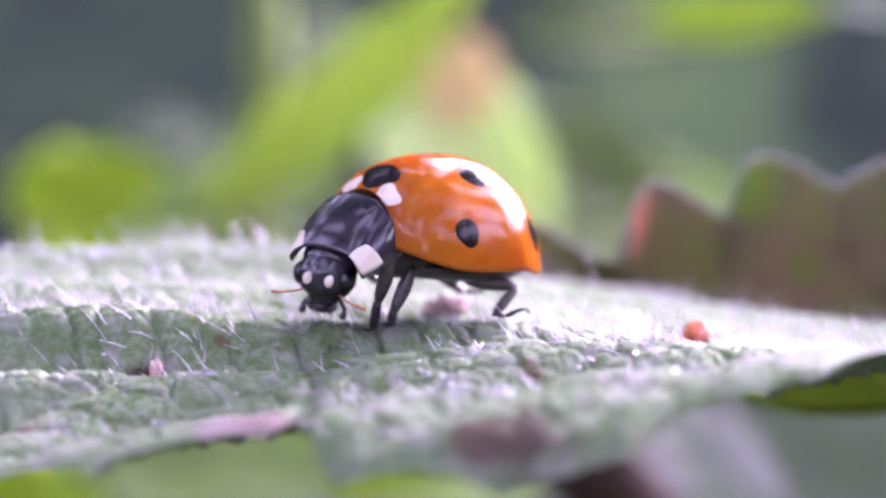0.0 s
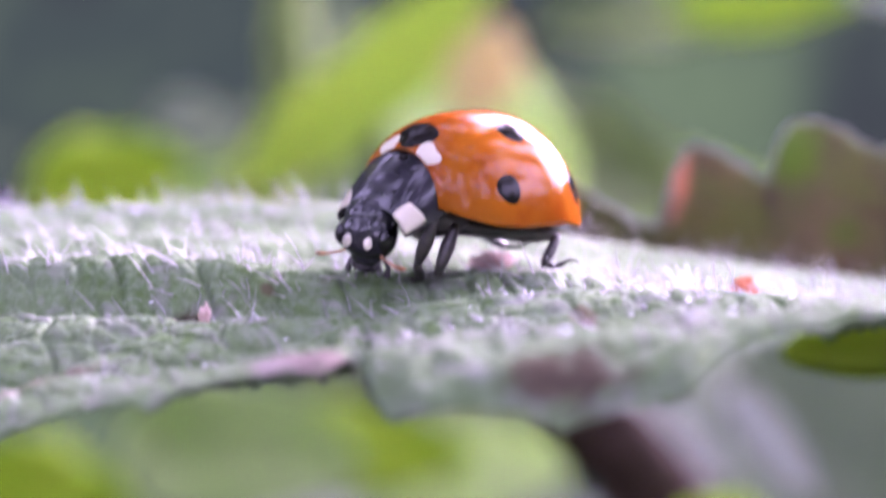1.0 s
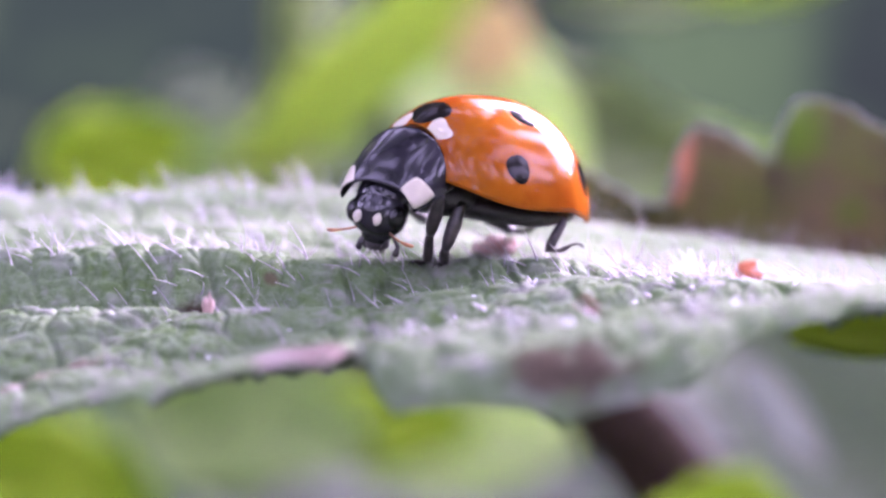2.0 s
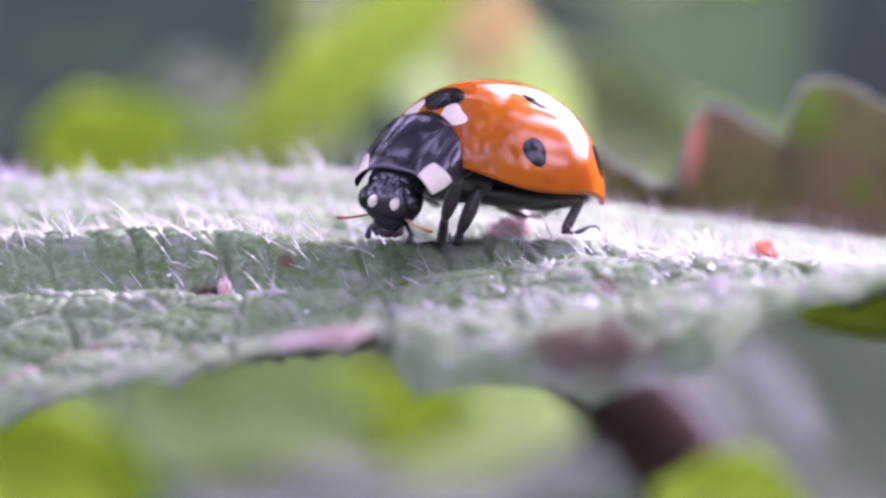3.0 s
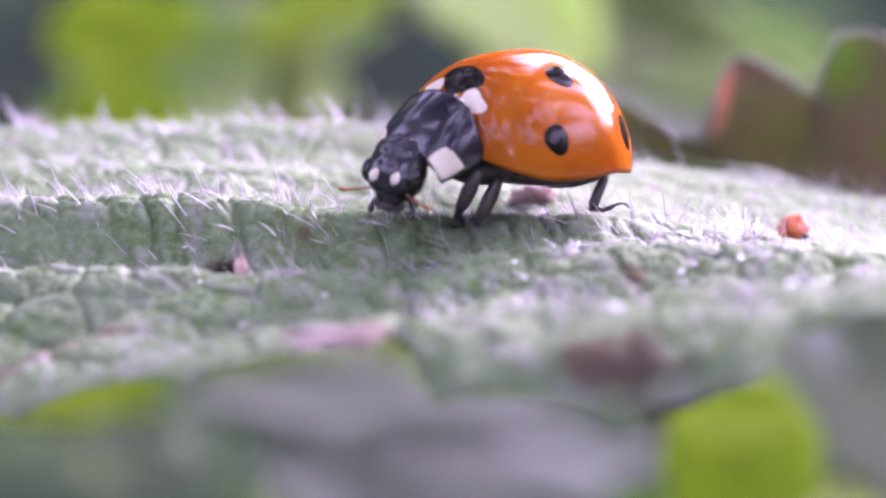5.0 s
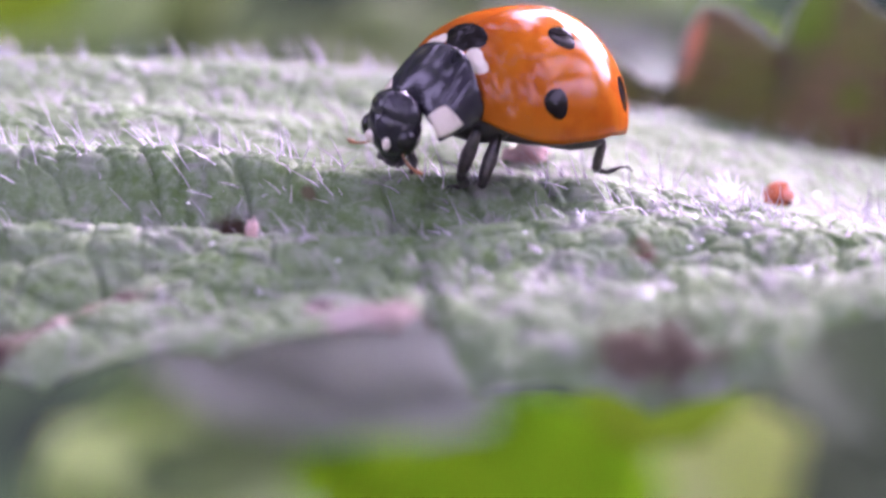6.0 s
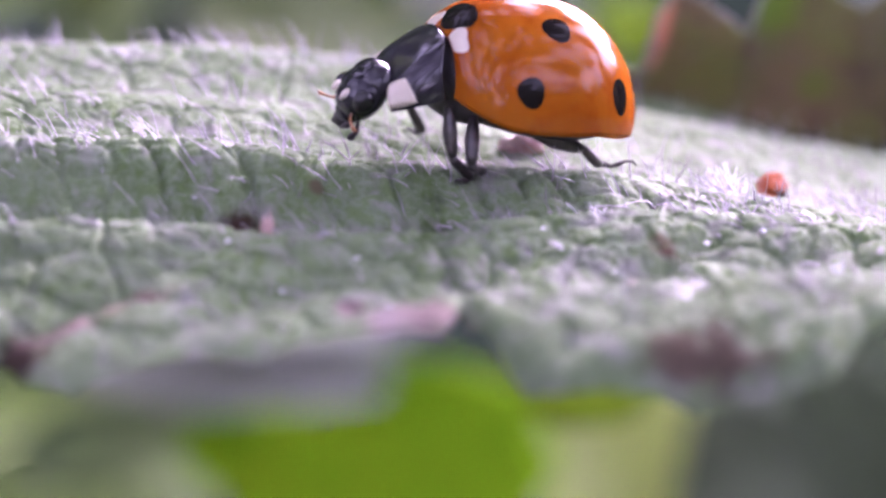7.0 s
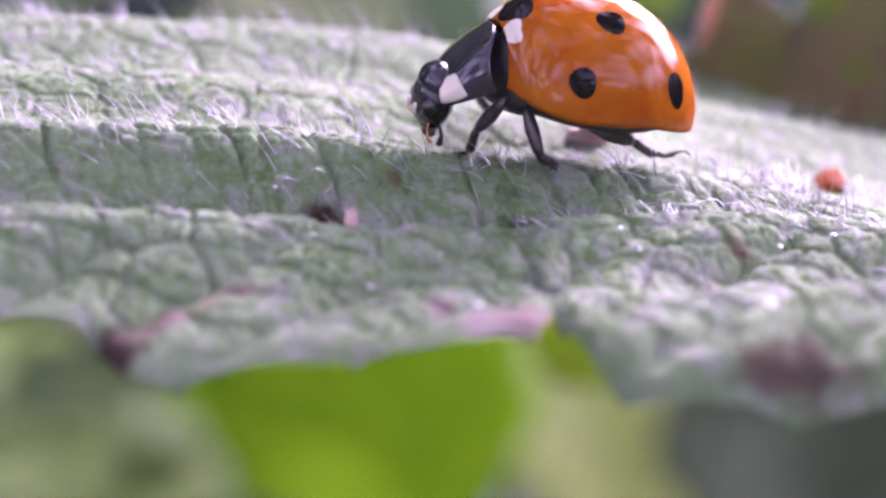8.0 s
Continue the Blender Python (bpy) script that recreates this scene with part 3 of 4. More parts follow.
def build_elytron(bug, side):
    us = [(FRONT + REAR) / 2 - (FRONT - REAR) / 2 * math.cos(math.pi * (0.012 + 0.988 * k / 70)) for k in range(71)]
    bm = sheet(lambda x, a: shell_point(x, a, side), us, [89.97 * (1 - (1 - k / 24) ** 1.15) for k in range(25)])
    if side > 0:
        bmesh.ops.reverse_faces(bm, faces=bm.faces)
    bmesh.ops.remove_doubles(bm, verts=bm.verts, dist=0.002)
    ob = part("elytron", bm, SHELL, bug, "glossy orange wing case with black spots")
    solid(ob, 0.07)

    def patch(pname, x0, a0, rx, ra, material, label, rough=0.0):
        def at(r, t):
            k = r * (1 + rough * math.sin(3 * t + 1))
            return shell_point(min(x0 + rx * k * math.cos(t), FRONT - 0.01), min(a0 + ra * k * math.sin(t), 89.96), side, 0.012 * (1.2 - r * r * 1.25))
        pb = sheet(at, [0.001] + steps(0.15, 1, 7), steps(0, 2 * math.pi, 36))
        bmesh.ops.remove_doubles(pb, verts=pb.verts, dist=0.0015)
        bmesh.ops.recalc_face_normals(pb, faces=pb.faces)
        part(pname, pb, material, ob, label)

    patch("spot", 1.147, 24, 0.37, 8.5, SPOT, "round black spot", 0.05)
    patch("spot", 0.194, 60.2, 0.4, 8, SPOT, "round black spot", 0.06)
    patch("spot", -1.71, 28, 0.33, 11.5, SPOT, "long black spot", 0.05)
    patch("spot", 2.36, 89, 0.4, 18.5, SPOT, "black half spot at the seam", 0.04)
    patch("pale_patch", 2.68, 63, 0.28, 12, CREAM, "cream patch beside the front seam", 0.22)
    return ob


PRON_L = 1.12


def pron_point(x, a, lift=0.0):
    """The neck shield: x from its rear edge, a degrees across from the left margin (0) to the right (180)."""
    s = min(max(x / PRON_L, 0), 1)
    w = 1.47 - 0.28 * s**1.8
    h = 0.86 - 0.35 * s**2.1
    c = math.cos(radians(min(max(a, 0), 180)))
    bow = 0.27 * abs(c) ** 3 * s - 0.72 * (1 - c * c) * (1 - s)
    q = Vector((x + bow, w * math.copysign(abs(c) ** 0.84, c), h * max(math.sin(radians(a)), 0.0) ** 0.69 - 0.25 * abs(c) ** 6 * (1 - s)))
    return q + (q - Vector((0.7, 0, -0.3))).normalized() * lift if lift else q


def build_pronotum(bug):
    bm = sheet(lambda x, a: pron_point(x, a), steps(0, PRON_L, 18), [90 - 90 * math.cos(math.pi * k / 48) for k in range(49)])
    ob = part("pronotum", bm, BLACK, bug, "glossy black neck shield with white corners")
    solid(ob, 0.06, 0.0)
    for a0, a1 in ((3, 45), (177, 135)):
        def at(u, v, a0=a0, a1=a1):
            p, q = 2 * u - 1, 2 * v - 1
            u, v = 0.5 + 0.5 * p * (0.7 + 0.3 * math.sqrt(1 - q * q / 2)), 0.5 + 0.5 * q * (0.7 + 0.3 * math.sqrt(1 - p * p / 2))
            x = 0.54 + u * (PRON_L - 0.54) + 0.2 * v * (1 - u)
            return pron_point(x, a0 + (a1 - a0) * v * (1 + 0.3 * u), 0.036)
        pb = sheet(at, steps(0, 1, 8), steps(0, 1, 8))
        bmesh.ops.recalc_face_normals(pb, faces=pb.faces)
        solid(part("white_corner", pb, CREAM, ob, "white corner patch"), 0.016, 0.0)
    return ob


def build_head(bug):
    """Head: x ahead towards the mouth, z towards the brow."""
    bm = blob((0.0, 0, 0), (0.74, 0.82, 0.56), None, 0.04, 1, 28)
    blob((-0.4, 0, -0.02), (0.6, 0.78, 0.5), bm, 0.03, 3, 22)
    blob((0.5, 0, -0.05), (0.42, 0.46, 0.32), bm, 0.03, 2, 18)
    ob = part("head", bm, BLACK, bug, "glossy black head with two pale spots")
    for s in (1, -1):
        part("eye", blob((0.1, s * 0.66, 0.14), (0.32, 0.22, 0.3), None, 0, 1, 16), EYE, ob)
        part("pale_spot", blob((0.25, s * 0.31, 0.52), (0.17, 0.13, 0.07), None, 0.1, 3, 12), CREAM, ob, "small white brow spot")
        bend = [(0.48, s * 0.44, 0.1), (0.62, s * 0.74, 0.2), (0.7, s * 1.0, 0.24), (0.74, s * 1.22, 0.22), (0.74, s * 1.36, 0.2)]
        part("antenna", tube(bend, [0.03, 0.026, 0.03, 0.055, 0.035], 8), AMBER, ob, "short amber antenna with a club tip")
        jaw = [(0.62, s * 0.3, -0.1), (0.86, s * 0.36, -0.08), (1.0, s * 0.22, -0.05)]
        part("mandible", tube(jaw, [0.11, 0.09, 0.03], 8), UNDER, ob)
        palp = [(0.58, s * 0.42, -0.22), (0.82, s * 0.6, -0.28), (1.02, s * 0.58, -0.26), (1.08, s * 0.56, -0.25)]
        part("palp", tube(palp, [0.05, 0.06, 0.1, 0.05], 8), UNDER, ob)
    part("mouth", blob((0.8, 0, -0.06), (0.24, 0.27, 0.18), None, 0.15, 5, 14), UNDER, ob)
    return ob


FEMUR, SHIN = {"front": 1.15, "mid": 1.2, "hind": 1.35}, 1.0
HIPS = {"front": (2.75, 1.35, 1.6), "mid": (2.05, 1.4, 1.42), "hind": (0.2, 1.5, 1.15)}
TOES = {"front": (-0.6, -0.6, -0.1), "mid": (-0.3, -0.8, -0.1), "hind": (0.97, -0.15, 0.05)}  # where the feet point


def build_leg(bug, kind, side):
    thick = 0.24 if kind == "hind" else 0.2
    bm = tube([(-0.15, 0, 0), (0.1, 0, 0), (0.5, 0, 0.03), (0.8 * FEMUR[kind], 0, 0.02), (FEMUR[kind], 0, 0)], [0.1, 0.15, thick, thick * 0.8, 0.1], 10)
    leg = part("leg", bm, LEG, bug, "jointed black leg")
    tb = tube([(-0.05, 0, 0), (0.15, 0, 0.02), (0.55, 0, 0.0), (0.85, 0, 0), (SHIN, 0, 0.02)], [0.1, 0.13, 0.14, 0.14, 0.08], 9)
    shin = part("shin", tb, LEG, leg)
    out = 1.1 if kind == "hind" else 0.7
    foot = tube([(out * x, 0, out * z) for x, z in ((-0.06, 0.02), (0.1, 0.03), (0.26, -0.02), (0.42, 0.03), (0.58, 0.1), (0.72, 0.12))], [0.05, 0.08, 0.055, 0.07, 0.035, 0.03], 8)
    for y in (0.07, -0.07):
        tube([(out * 0.7, 0, out * 0.12), (out * 0.8, y, out * 0.1), (out * 0.88, y * 1.3, out * 0.0)], [0.03, 0.022, 0.008], 6, foot)
    return leg, shin, part("foot", foot, LEG, leg, "thin hooked black foot")


def build_ladybird():
    bug = new("ladybird")
    tagged(bug, "seven-spotted orange ladybird walking on the woolly leaf", "ladybird")
    bm = blob((-0.3, 0, 1.38), (2.5, 2.05, 0.45), None, 0.05, 2, 30)
    blob((1.9, 0, 1.6), (1.0, 1.45, 0.6), bm, 0.04, 4, 22)
    blob((2.3, 0, 2.2), (0.72, 1.25, 0.86), bm, 0.03, 6, 22)
    for k in range(4):
        blob((-0.5 - 0.52 * k, 0, 1.08 + 0.04 * k), (0.34, 1.65 - 0.3 * k, 0.17), bm, 0.03, k, 18)
    part("underside", bm, UNDER, bug, "black segmented belly")
    build_elytron(bug, 1)
    build_elytron(bug, -1)
    part("scutellum", blob((2.76, 0, 3.12), (0.15, 0.16, 0.1), None, 0, 1, 12), SPOT, bug)
    return bug, build_pronotum(bug), build_head(bug), {(k, s): build_leg(bug, k, s) for k in HIPS for s in (1, -1)}


BUG, PRONOTUM, HEAD, LEGS = build_ladybird()

# seconds, place (mm) and turn (degrees) of the ladybird
BUG_ROWS = [
    (0.0, 1.50, -0.81, 0.94, -10.01, -0.99, 221.7),
    (0.5, 1.32, -1.24, 0.88, -10.26, 0.25, 223.8),
    (1.0, 1.34, -0.80, 0.81, -9.99, 2.25, 222.3),
    (1.5, 1.35, -0.87, 0.83, -10.22, -4.08, 221.9),
    (3.0, 1.41, -1.36, 0.65, -6.43, -3.69, 222.7),
    (3.5, 1.35, -1.34, 0.70, -8.58, -0.50, 224.6),
    (4.0, 1.46, -0.80, 0.66, -8.18, -1.53, 222.7),
    (4.5, 1.46, -0.91, 0.65, -9.19, 0.82, 221.3),
    (6.0, 1.39, -0.91, 0.87, -11.34, 2.64, 217.2),
    (6.5, 1.28, -0.94, 0.92, -13.19, -7.51, 209.1),
    (7.0, 1.33, -0.67, 0.89, -13.02, -2.92, 197.5),
    (7.5, 1.04, -0.57, 0.87, -10.55, -6.26, 196.4),
    (8.0, 1.03, -0.99, 0.87, -8.34, -2.54, 190.3),
]
# seconds, neck shield: x, z, dip and turn; head: x, z, dip and turn
NECK_ROWS = [
    (0.0, 2.9, 2.08, 37, 13, 3.72, 1.08, 72, 28),
    (0.5, 2.72, 2.07, 35, 8, 3.75, 1.2, 82, 28),
    (1.0, 2.65, 2.12, 37, 6, 3.75, 1.15, 80, 20),
    (1.5, 2.82, 2.11, 42, 11, 3.55, 1.0, 84, 15),
    (3.0, 2.85, 2.12, 40, 13, 3.67, 1.04, 73, 25),
    (3.5, 2.75, 2.28, 40, 7, 3.75, 1.32, 79, 26),
    (4.0, 2.85, 2.19, 39, 11, 3.7, 1.23, 75, 22),
    (4.5, 2.95, 2.22, 34, 10, 4.03, 1.4, 56, 23),
    (6.0, 2.75, 2.38, 39, 1, 4.3, 1.5, 90, 6),
    (6.5, 3.14, 2.23, 35, 12, 4.14, 1.33, 90, 1),
    (7.0, 2.95, 2.21, 33, -5, 4.62, 1.52, 58, 0),
    (7.5, 2.74, 2.11, 41, -10, 4.21, 1.0, 87, -3),
    (8.0, 2.87, 2.12, 39, -11, 4.14, 1.15, 88, -4),
]
# where the feet stand (mm): seconds, x, y, height over the leaf
FEET = {
    ("front", 1): [(0.0, 0.0, -2.75, 0), (7.2, 0.0, -2.75, 0), (7.4, -1.2, -2.3, 0.5), (7.6, -1.85, -1.75, 0.05), (8.0, -1.85, -1.75, 0.05)],
    ("mid", 1): [(0.0, 0.5, -2.6, 0), (6.2, 0.5, -2.6, 0), (6.6, 0.33, -2.6, 0), (8.0, 0.33, -2.6, 0)],
    ("hind", 1): [(0.0, 3.25, -2.5, 0.05), (4.5, 3.3, -2.5, 0.05), (6.5, 3.6, -1.6, 0.08), (8.0, 3.6, -1.6, 0.08)],
    ("front", -1): [(0.0, -1.2, -0.9, 0), (6.2, -1.2, -0.9, 0), (6.6, -0.9, 0.6, 0.1), (8.0, -0.6, 0.9, 0.0)],
    ("mid", -1): [(0.0, 0.6, 1.4, 0), (6.2, 0.6, 1.4, 0), (6.8, 0.3, 1.6, 0), (8.0, 0.3, 1.6, 0)],
    ("hind", -1): [(0.0, 3.6, 0.9, 0), (8.0, 3.6, 0.9, 0)],
}


def along(rows, t):
    ts = [r[0] for r in rows]
    return [float(np.interp(t, ts, [r[k] for r in rows])) for k in range(1, len(rows[0]))]


def bug_pose(t):
    x, y, z, rx, ry, rz = along(BUG_ROWS, t)
    return pose(x, y, z, rx, ry, rz)


def aimed(origin, ahead, up):
    """A pose whose x axis points ahead and whose z axis leans to up."""
    x = ahead.normalized()
    y = up.cross(x).normalized()
    m = Matrix((x, y, x.cross(y))).transposed().to_4x4()
    m.translation = origin
    return m


def bend_leg(key, t):
    """Poses of the leg in the ladybird's space and of shin and foot in the leg's space, in mm."""
    kind, side = key
    fx, fy, lift = along(FEET[key], t)
    target = bug_pose(t).inverted() @ Vector((fx, fy, ground_at(fx, fy) + 0.1 + lift))
    hx, hy, hz = HIPS[kind]
    thigh = FEMUR[kind]
    hip = Vector((hx, side * hy, hz))
    reach = target - hip
    d = min(reach.length, (thigh + SHIN) * 0.985)
    way = reach.normalized()
    pole = Vector(({"front": 1.6, "mid": 1.0, "hind": -1.5}[kind], side * 1.0, 0.3))
    pole = (pole - pole.dot(way) * way).normalized()
    a = (d * d + thigh**2 - SHIN**2) / (2 * d)
    knee = hip + a * way + math.sqrt(max(thigh**2 - a * a, 0.0)) * pole
    upper = aimed(hip, knee - hip, pole)
    lower = aimed(knee, hip + d * way - knee, pole)
    toe = Vector(TOES[kind])
    toe.y *= side
    turned = bug_pose(t).to_3x3().inverted()
    foot = aimed(hip + d * way, turned @ toe, turned @ Vector((0, 0, 1)))
    return upper, upper.inverted() @ lower, upper.inverted() @ foot


def small(m):
    m = m.copy()
    m.translation = m.translation * 0.001
    return m


# ---- plants behind and below ----
def broad_leaf(name, centre, length, width, turn, lean, material, label, wave=0.06, seed=1):
    """A leaf standing across the view: blade with a fold along the midrib, and the midrib."""
    leaf = new(name)
    tagged(leaf, label, "leaf")
    leaf.matrix_world = pose(centre[0] / 1000, centre[1] / 1000, centre[2] / 1000) @ pose(0, 0, 0, -lean - 28, 0, 0) @ pose(0, 0, 0, 0, -turn, 0)
    rng = random.Random(seed)
    ph = rng.uniform(0, 6)

    def at(u, v):
        half = 0.56 * width * math.sin(math.pi * (0.02 + 0.96 * u) ** 0.85) ** 0.75 * (1 + 0.05 * math.sin(21 * u + ph))
        x = (u - 0.5) * length
        return Vector((x, -0.22 * abs(v) * half + wave * length * math.sin(2.6 * u + ph) + 0.03 * width * math.sin(9 * u + 3 * v), v * half + 0.12 * length * (u - 0.5) ** 2))
    bm = sheet(at, steps(0, 1, 28), steps(-1, 1, 10))
    solid(part("blade", bm, material, leaf), 0.3, 0.0)
    part("midrib", tube([at(u, 0) + Vector((0, -0.1, 0)) for u in steps(0.0, 0.97, 12)], [0.035 * width * (1 - 0.85 * u) + 0.05 for u in steps(0, 1, 12)], 7), material, leaf)
    return leaf


def lobed_leaf():
    """The withered lobed leaf just behind: scalloped upper edge, reddish rim."""
    leaf = new("lobed_leaf")
    tagged(leaf, "withered brown-green lobed leaf with a reddish rim", "leaf")
    leaf.location = mm(0, 12.3, 0)
    top_x = [3.5, 4.6, 5.5, 6.5, 7.3, 7.9, 8.2, 8.6, 9.0, 9.5, 10.4, 11.2, 11.8, 12.1, 12.5, 13.2, 14.2, 15.2, 15.8, 16.6, 18, 20, 24, 28]
    top_z = [3.3, 3.2, 2.75, 2.15, 1.7, 1.65, 2.1, 3.7, 4.25, 4.4, 4.0, 3.4, 3.1, 4.3, 5.0, 5.3, 5.1, 4.4, 4.1, 4.6, 5.2, 4.8, 3.0, -1.0]
    low_x, low_z = [3.5, 7.0, 9.0, 10.2, 11.4, 13.9, 15.7, 28], [1.2, 0.9, 0.7, 0.5, 0.1, -0.6, -0.9, -1.6]

    def at(u, v):
        x = 3.5 + 24.5 * u
        low = float(np.interp(x, low_x, low_z))
        z = low + (float(np.interp(x, top_x, top_z)) + 0.06 * math.sin(7 * x) + 0.05 * math.sin(17 * x) - low) * v
        return Vector((x, 1.2 * (1 - v) ** 1.3 + 0.35 * math.sin(1.5 * x) * v + 1.8 * max(x - 8.2, 0) / 19.8, z))
    solid(part("blade", sheet(at, steps(0, 1, 160), steps(0, 1, 24)), BROWNLEAF, leaf), 0.25, 0.0)
    part("midrib", tube([at(u, 0.5) + Vector((0, -0.2, 0)) for u in steps(0.05, 0.95, 16)], [0.04 - 0.02 * u for u in steps(0, 1, 16)], 8), BROWNLEAF, leaf)
    part("rim", tube([at(u, 1.0) for u in steps(0.02, 0.95, 150)], [0.08] * 151, 6), GREY, leaf, "pale downy rim")
    part("stalk", tube([at(0.9, 0.3), at(0.98, 0.2) + Vector((3, 3, -4)), at(1, 0) + Vector((8, 8, -30))], [0.4, 0.5, 0.6], 8), PALESTEM, leaf, "pale green leaf stalk")
    return leaf


def plant_stem(name, a, b, radius, material, label, bow=1.5):
    a, b = Vector(a), Vector(b)
    pts = [a.lerp(b, u) + Vector((bow * math.sin(math.pi * u), 0, 0)) for u in steps(0, 1, 12)]
    stem = tagged(new(name), label, "stem")
    part("stalk", tube(pts, [radius * (1.12 - 0.25 * u + 0.05 * math.sin(17 * u)) for u in steps(0, 1, 12)], 12), material, stem)
    for k in (3, 8):
        part("node", blob(pts[k], (radius * 1.1, radius * 1.1, radius * 0.9), None, 0.1, k, 14), material, stem)
    return stem


lobed_leaf()
broad_leaf("woolly_leaf", (27, 72, -18.7), 29.5, 18.8, -60, 10, GREYGREEN, "grey-green woolly leaf hanging below", seed=16)
# two strips put in for the sky's sheen on the hanging leaf's folds
broad_leaf("grey_leaf", (14.2, 60.0, -12.7), 8.5, 3.2, -40, 10, GREY, "pale lilac-grey strip standing in for sky sheen on the hanging leaf", seed=22)
broad_leaf("grey_leaf", (20.3, 60.0, -12.9), 8.5, 2.6, -58, 10, GREY, "narrow pale grey strip standing in for sky sheen on the hanging leaf", seed=23)
broad_leaf("garden_leaf", (16.0, 10.0, -2.8), 8.2, 2.6, 3, 20, LIME, "small green leaf under the woolly leaf", seed=17)
broad_leaf("garden_leaf", (-30.5, 110, 3.8), 14.1, 10.3, 20, 10, LIME, "bright lime-green broad garden leaf", seed=2)
broad_leaf("garden_leaf", (-5.8, 100, 12.4), 31.7, 7.0, 42, -8, FRESH, "long bright green leaf slanting upwards", seed=3)
broad_leaf("garden_leaf", (11.0, 140, 4.5), 30, 20, -20, 12, SOFTGREEN, "broad soft green garden leaf", seed=4)
broad_leaf("garden_leaf", (23.0, 150, 20.5), 27, 8.5, 8, 10, SOFTGREEN, "narrow soft green garden leaf", seed=5)
broad_leaf("garden_leaf", (2.9, 130, 7.6), 26.5, 15.2, -50, 10, PALE, "soft green leaf behind the ladybird", seed=6)
broad_leaf("straw_leaf", (3.3, 98, 12.7), 9.0, 5.7, 70, 0, PEACH, "small straw-yellow dry leaf", seed=7)
broad_leaf("garden_leaf", (31.5, 130, 20.8), 19.3, 7.1, 0, 15, LIME, "small lime-green leaf high behind", seed=8)
broad_leaf("grey_leaf", (-24.8, 120, 9.4), 9.4, 5.4, 0, 20, GREYGREEN, "small pale grey leaf", seed=9)
broad_leaf("grey_leaf", (41.5, 120, 20.7), 9.0, 4.9, -30, 20, GREYGREEN, "small grey-green leaf tip high behind", seed=10)
broad_leaf("garden_leaf", (-20.2, 130, 1.4), 24.3, 9.6, 10, 10, MIDGREEN, "mid-green leaf behind the woolly leaf", seed=11)
broad_leaf("garden_leaf", (25.2, 150, -1.1), 32.2, 14.1, -10, 10, MIDGREEN, "mid-green leaf low behind", seed=12)
broad_leaf("grey_leaf", (23.7, 150, -6.4), 26.7, 11.9, -35, 15, GREY, "pale lilac-grey leaf behind the ladybird", seed=13)
broad_leaf("garden_leaf", (-8.2, 120, -22.1), 20.7, 10.2, -10, 20, LIME, "lime-green leaf below the woolly leaf", seed=14)
broad_leaf("garden_leaf", (-39.4, 120, -28.1), 21.4, 14.2, -20, 20, LIME, "lime-green leaf low in the bed", seed=15)
broad_leaf("garden_leaf", (-19.4, 110, -21.4), 23.8, 13.6, -15, 10, MIDGREEN, "mid-green leaf in the shade below", seed=16)
broad_leaf("garden_leaf", (2.3, 140, -28.9), 25.7, 10.8, 10, 10, PALE, "pale green leaf below the woolly leaf", seed=17)
broad_leaf("grey_leaf", (-7.3, 150, -36.3), 49.2, 10.0, 0, 20, GREY, "long grey leaf low behind", seed=18)
broad_leaf("garden_leaf", (14.6, 44.0, -17.6), 10, 7.6, 60, 10, LIME, "round lime-green leaf low in the bed", seed=19)
broad_leaf("grey_leaf", (4.3, 150, -44.2), 36.4, 10.7, 0, 15, GREY, "pale grey leaf deep in the bed", seed=20)
broad_leaf("garden_leaf", (17.8, 150, -65.7), 32.5, 35.7, -70, 15, VIVID, "saturated green leaf below the woolly leaf", seed=21)
broad_leaf("garden_leaf", (4.1, 150, -63.6), 28.1, 10.3, -20, 15, VIVID, "small saturated green leaf deep in the bed", seed=22)
broad_leaf("garden_leaf", (48.9, 165, -70.7), 35.8, 27.1, -70, 15, BRIGHT, "yellow-green leaf low in the bed", seed=23)
broad_leaf("garden_leaf", (-9.3, 170, -75.9), 41.6, 26.1, 10, 15, PALE, "pale green leaf low in the bed", seed=24)
broad_leaf("grey_leaf", (-4.8, 150, -51.0), 42.1, 13.7, -15, 20, GREY, "pale lilac-grey leaf in the shade below", seed=25)
broad_leaf("garden_leaf", (-16.2, 170, -68.4), 38.2, 21.0, -10, 15, MIDGREEN, "mid-green leaf deep in the bed", seed=26)
broad_leaf("garden_leaf", (-16.1, 145.0, -59.5), 20, 9, 12, 15, DEEP, "dark green leaf in the shade below", seed=34)
broad_leaf("garden_leaf", (-24.3, 150, -65.6), 22.9, 23.7, 50, 15, PALE, "pale green leaf low in the bed", seed=27)
broad_leaf("woolly_leaf", (67.5, 140, -63), 42, 32, -65, 10, GREYGREEN, "broad grey-green leaf low in the bed", seed=28)
broad_leaf("grey_leaf", (41.0, 170, -81.0), 23.0, 12.6, 0, 20, GREY, "grey leaf deep in the bed", seed=29)
broad_leaf("garden_leaf", (-31.3, 150, -7.5), 35.7, 18.2, 10, 15, MIDGREEN, "mid-green leaf behind the woolly leaf", seed=30)
broad_leaf("garden_leaf", (-36.9, 140, -5.7), 14.6, 10.0, 10, 15, LIME, "lime-green leaf tip behind", seed=31)
broad_leaf("garden_leaf", (6.2, 170, -12.6), 29.2, 15.3, 0, 15, OLIVE, "dusky olive leaf behind the ladybird", seed=32)
broad_leaf("garden_leaf", (42.6, 150, -10.8), 9.7, 10.7, 60, 15, LIME, "small bright green leaf behind", seed=33)
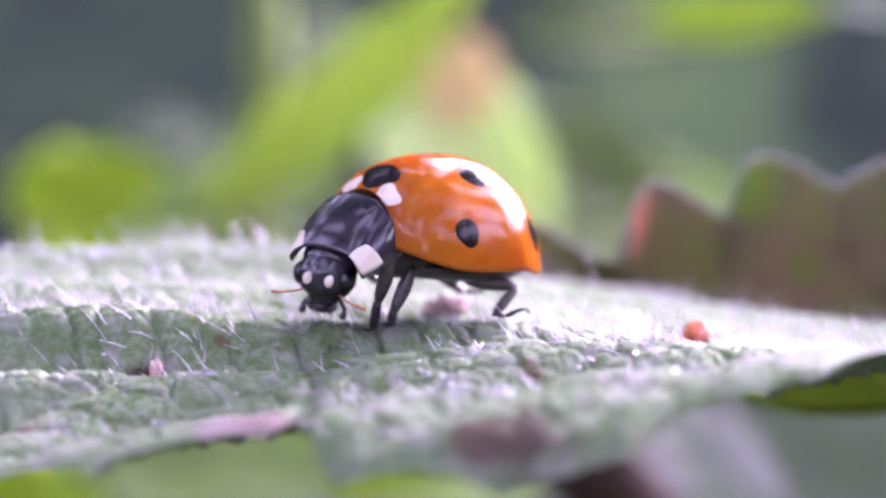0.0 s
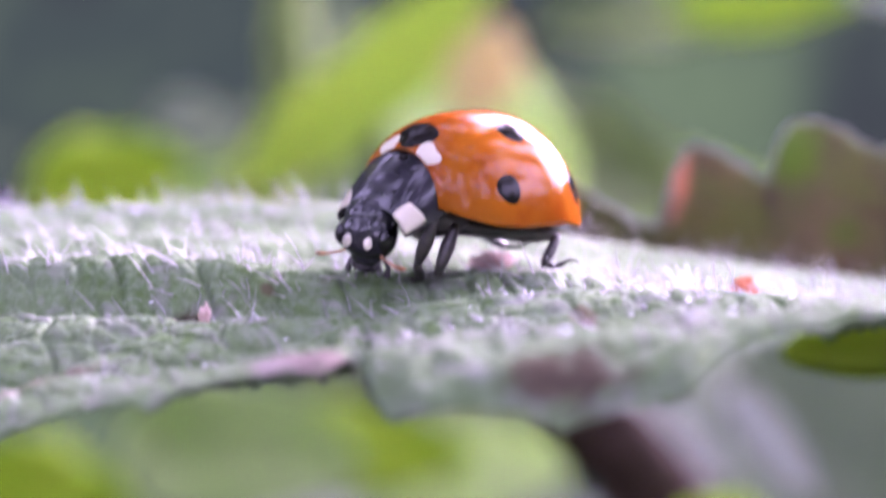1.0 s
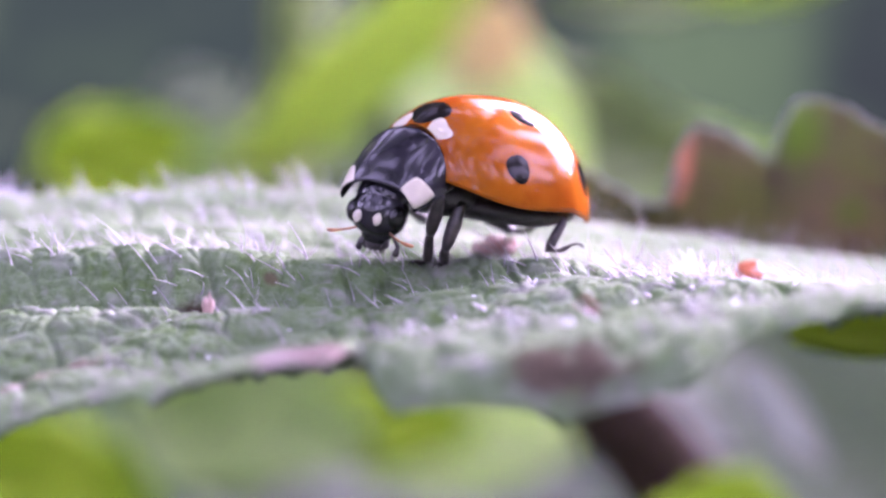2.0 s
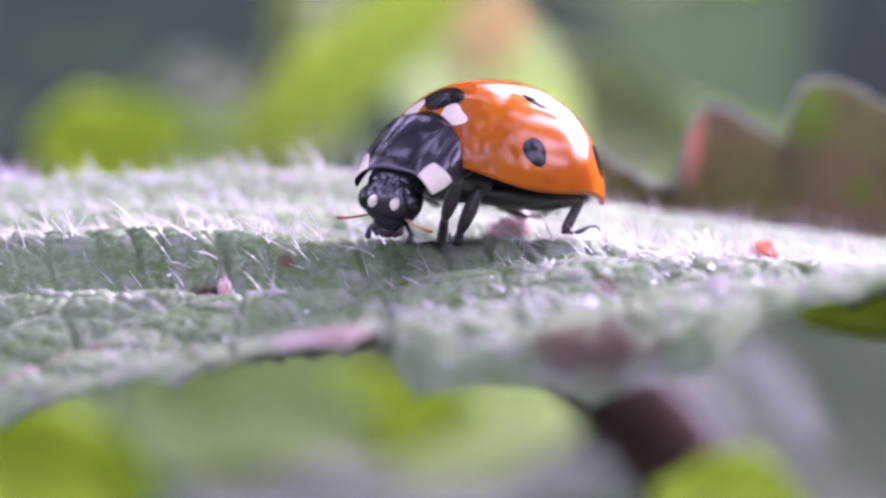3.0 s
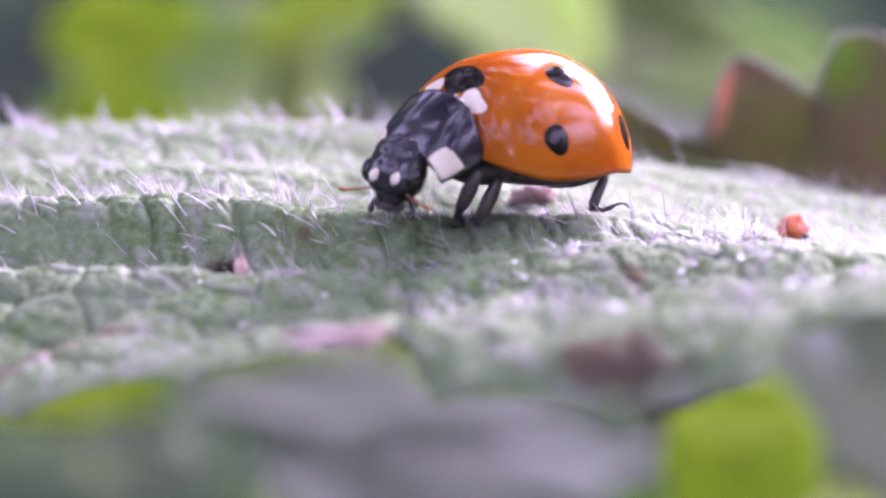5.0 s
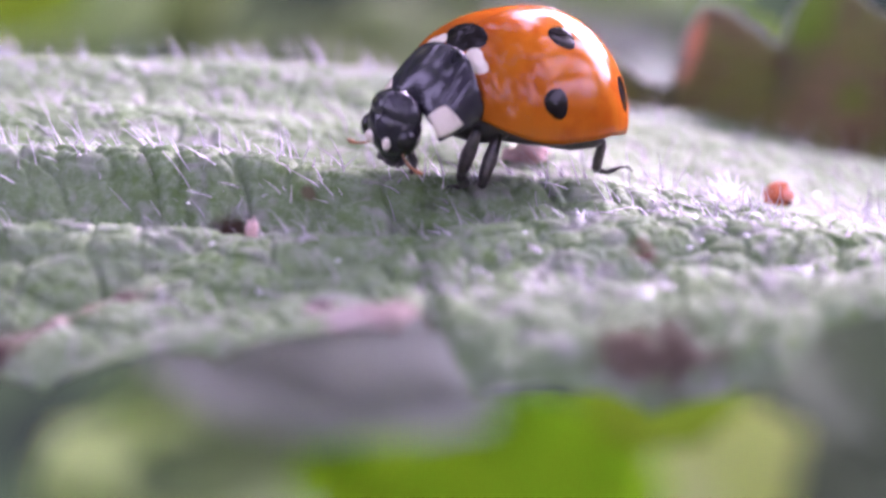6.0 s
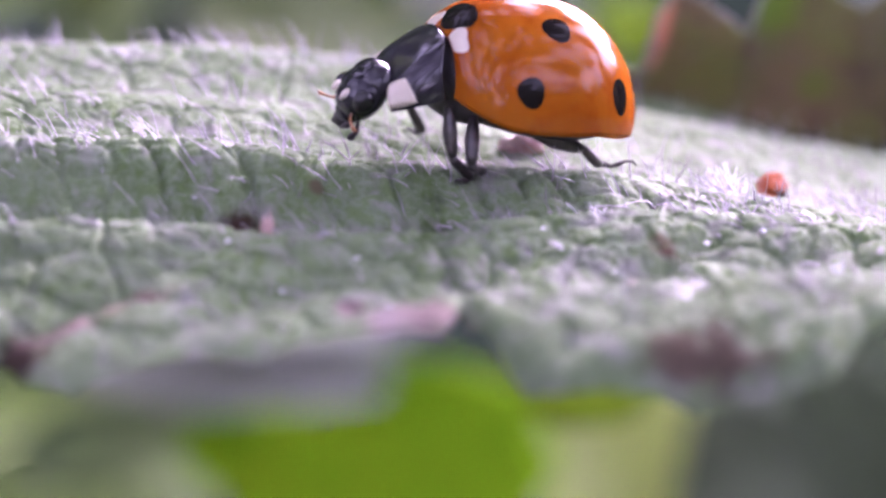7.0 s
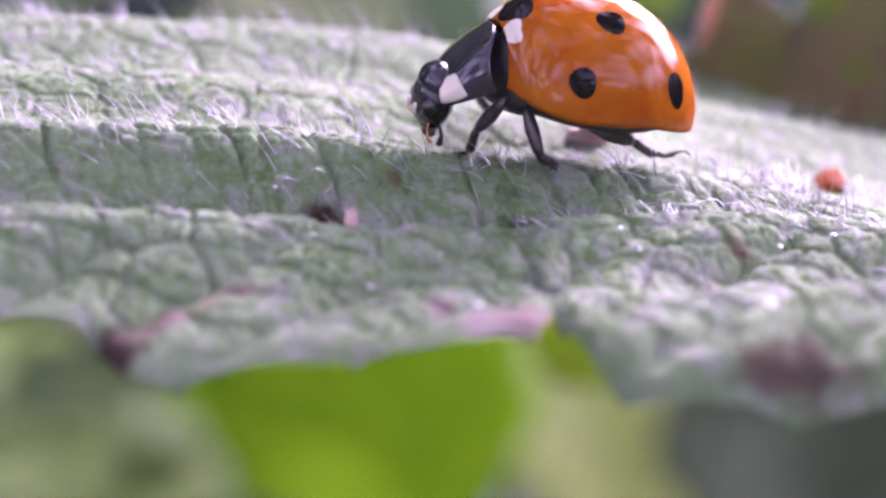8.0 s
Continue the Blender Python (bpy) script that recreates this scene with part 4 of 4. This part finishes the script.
plant_stem("pale_stem", (-17.2, 110, -7.4), (-14.4, 110, 27.6), 2.23, PALESTEM, "thick pale green plant stem")
plant_stem("brown_stem", (14.2, 52, -17.6), (7.0, 50, -8.8), 2.7, BROWNSTEM, "dark brown woody stem below the leaf", 0.4)


def foliage():
    """The bed all round: many small dark leaves, and unseen ones overhead that block the sky."""
    rng = np.random.default_rng(11)
    verts, faces = [], []
    OPEN = Vector((0.5, 0.72, 0.48)).normalized()
    for k in range(9600):
        a = rng.uniform(0, 2 * math.pi)
        r = rng.uniform(120, 330)
        c = Vector((r * math.cos(a), r * math.sin(a), rng.uniform(-230, 55) * (0.55 + 0.45 * r / 330)))
        if k % 3 == 0:
            if k % 2:
                continue
            # added unseen leaves block sky overhead and on the near side; far side open
            up = Vector((rng.normal(), rng.normal() - 0.4, abs(rng.normal()) + 0.25)).normalized()
            if up.z < 0.72 and (up.y > 0.75 and up.x > -0.1 or up.dot(OPEN) > 0.87) or (up.z > 0.72 and k // 6 % 2) or (up.z < 0.72 and (k // 6 % 4 if up.y < 0.1 else k // 6 % 8 < 5)):
                continue
            c = up * rng.uniform(170, 320)
        if c.y < 0 and abs(c.x) < 30 and abs(c.z) < 40:
            continue
        if c.y > 0 and abs(c.x) < 0.5 * c.y + 20 and c.z < 0.8 * c.y + 15 and (k % 10 or k % 3 == 0 or c.y < 190 or c.z > 0):
            continue
        size = rng.uniform(9, 26) if k % 3 else rng.uniform(26, 52) if c.y > 0 else rng.uniform(20, 36)
        m = Matrix.Translation(c) @ Euler(rng.uniform(0, 6.28, 3).tolist()).to_matrix().to_4x4()
        n = len(verts)
        ring = [(-1, 0, 0), (-0.5, 0.36, 0.1), (0.1, 0.42, 0.12), (0.65, 0.25, 0.06), (1, 0, -0.08), (0.65, -0.25, 0.06), (0.1, -0.42, 0.12), (-0.5, -0.36, 0.1), (0.1, 0, -0.02)]
        verts += [tuple(m @ (Vector(p) * size)) for p in ring]
        faces += [(n + k, n + (k + 1) % 8, n + 8) for k in range(8)]
    tagged(arrays("foliage", verts, faces, DARKGREEN), "dense dark green garden foliage all round, with unseen sky-blocking leaves overhead", "foliage", kind="stuff")


foliage()
bm = sheet(lambda x, y: Vector((x, y, -250 + 14 * noise.noise(Vector((x * 0.01, y * 0.01, 0))))), steps(-480, 480, 60), steps(-480, 480, 60))
tagged(part("ground", bm, SOIL), "dark soil with low green ground cover", "ground", kind="structure")


def backdrop():
    """The far garden: a plain mottled wall of green that glows by itself, well out of focus."""
    m = Nodes("glowing_garden")
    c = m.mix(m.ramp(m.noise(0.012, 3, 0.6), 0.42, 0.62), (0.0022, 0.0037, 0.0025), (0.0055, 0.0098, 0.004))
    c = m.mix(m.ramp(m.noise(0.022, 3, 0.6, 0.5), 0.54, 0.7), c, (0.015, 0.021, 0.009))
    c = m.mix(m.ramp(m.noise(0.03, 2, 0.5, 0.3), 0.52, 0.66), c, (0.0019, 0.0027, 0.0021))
    # emission stands in for daylight on the far plants
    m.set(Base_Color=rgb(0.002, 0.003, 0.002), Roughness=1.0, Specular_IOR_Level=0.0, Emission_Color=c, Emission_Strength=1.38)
    # raised out of view past 66 degrees to block sky on that side
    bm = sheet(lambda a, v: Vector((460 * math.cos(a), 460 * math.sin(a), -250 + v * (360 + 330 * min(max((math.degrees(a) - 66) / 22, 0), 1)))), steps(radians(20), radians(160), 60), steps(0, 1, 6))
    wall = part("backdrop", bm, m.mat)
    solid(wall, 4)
    tagged(wall, "glowing wall standing in for the far blurred green garden", "backdrop", kind="structure")


backdrop()


def motions():
    walk(BUG, [(r[0], small(bug_pose(r[0]))) for r in BUG_ROWS])
    walk(PRONOTUM, [(r[0], small(pose(r[1], 0, r[2], 0, r[3], r[4]))) for r in NECK_ROWS])
    walk(HEAD, [(r[0], small(pose(r[5], 0, r[6], 0, r[7], r[8]))) for r in NECK_ROWS])
    times = sorted({r[0] for r in BUG_ROWS} | {6.2, 6.6, 6.8, 7.2, 7.4, 7.6})
    for key, (leg, shin, foot) in LEGS.items():
        bends = [(t, *bend_leg(key, t)) for t in times]
        walk(leg, [(t, small(upper)) for t, upper, _, _ in bends])
        walk(shin, [(t, small(lower)) for t, _, lower, _ in bends])
        walk(foot, [(t, small(toe)) for t, _, _, toe in bends])


motions()
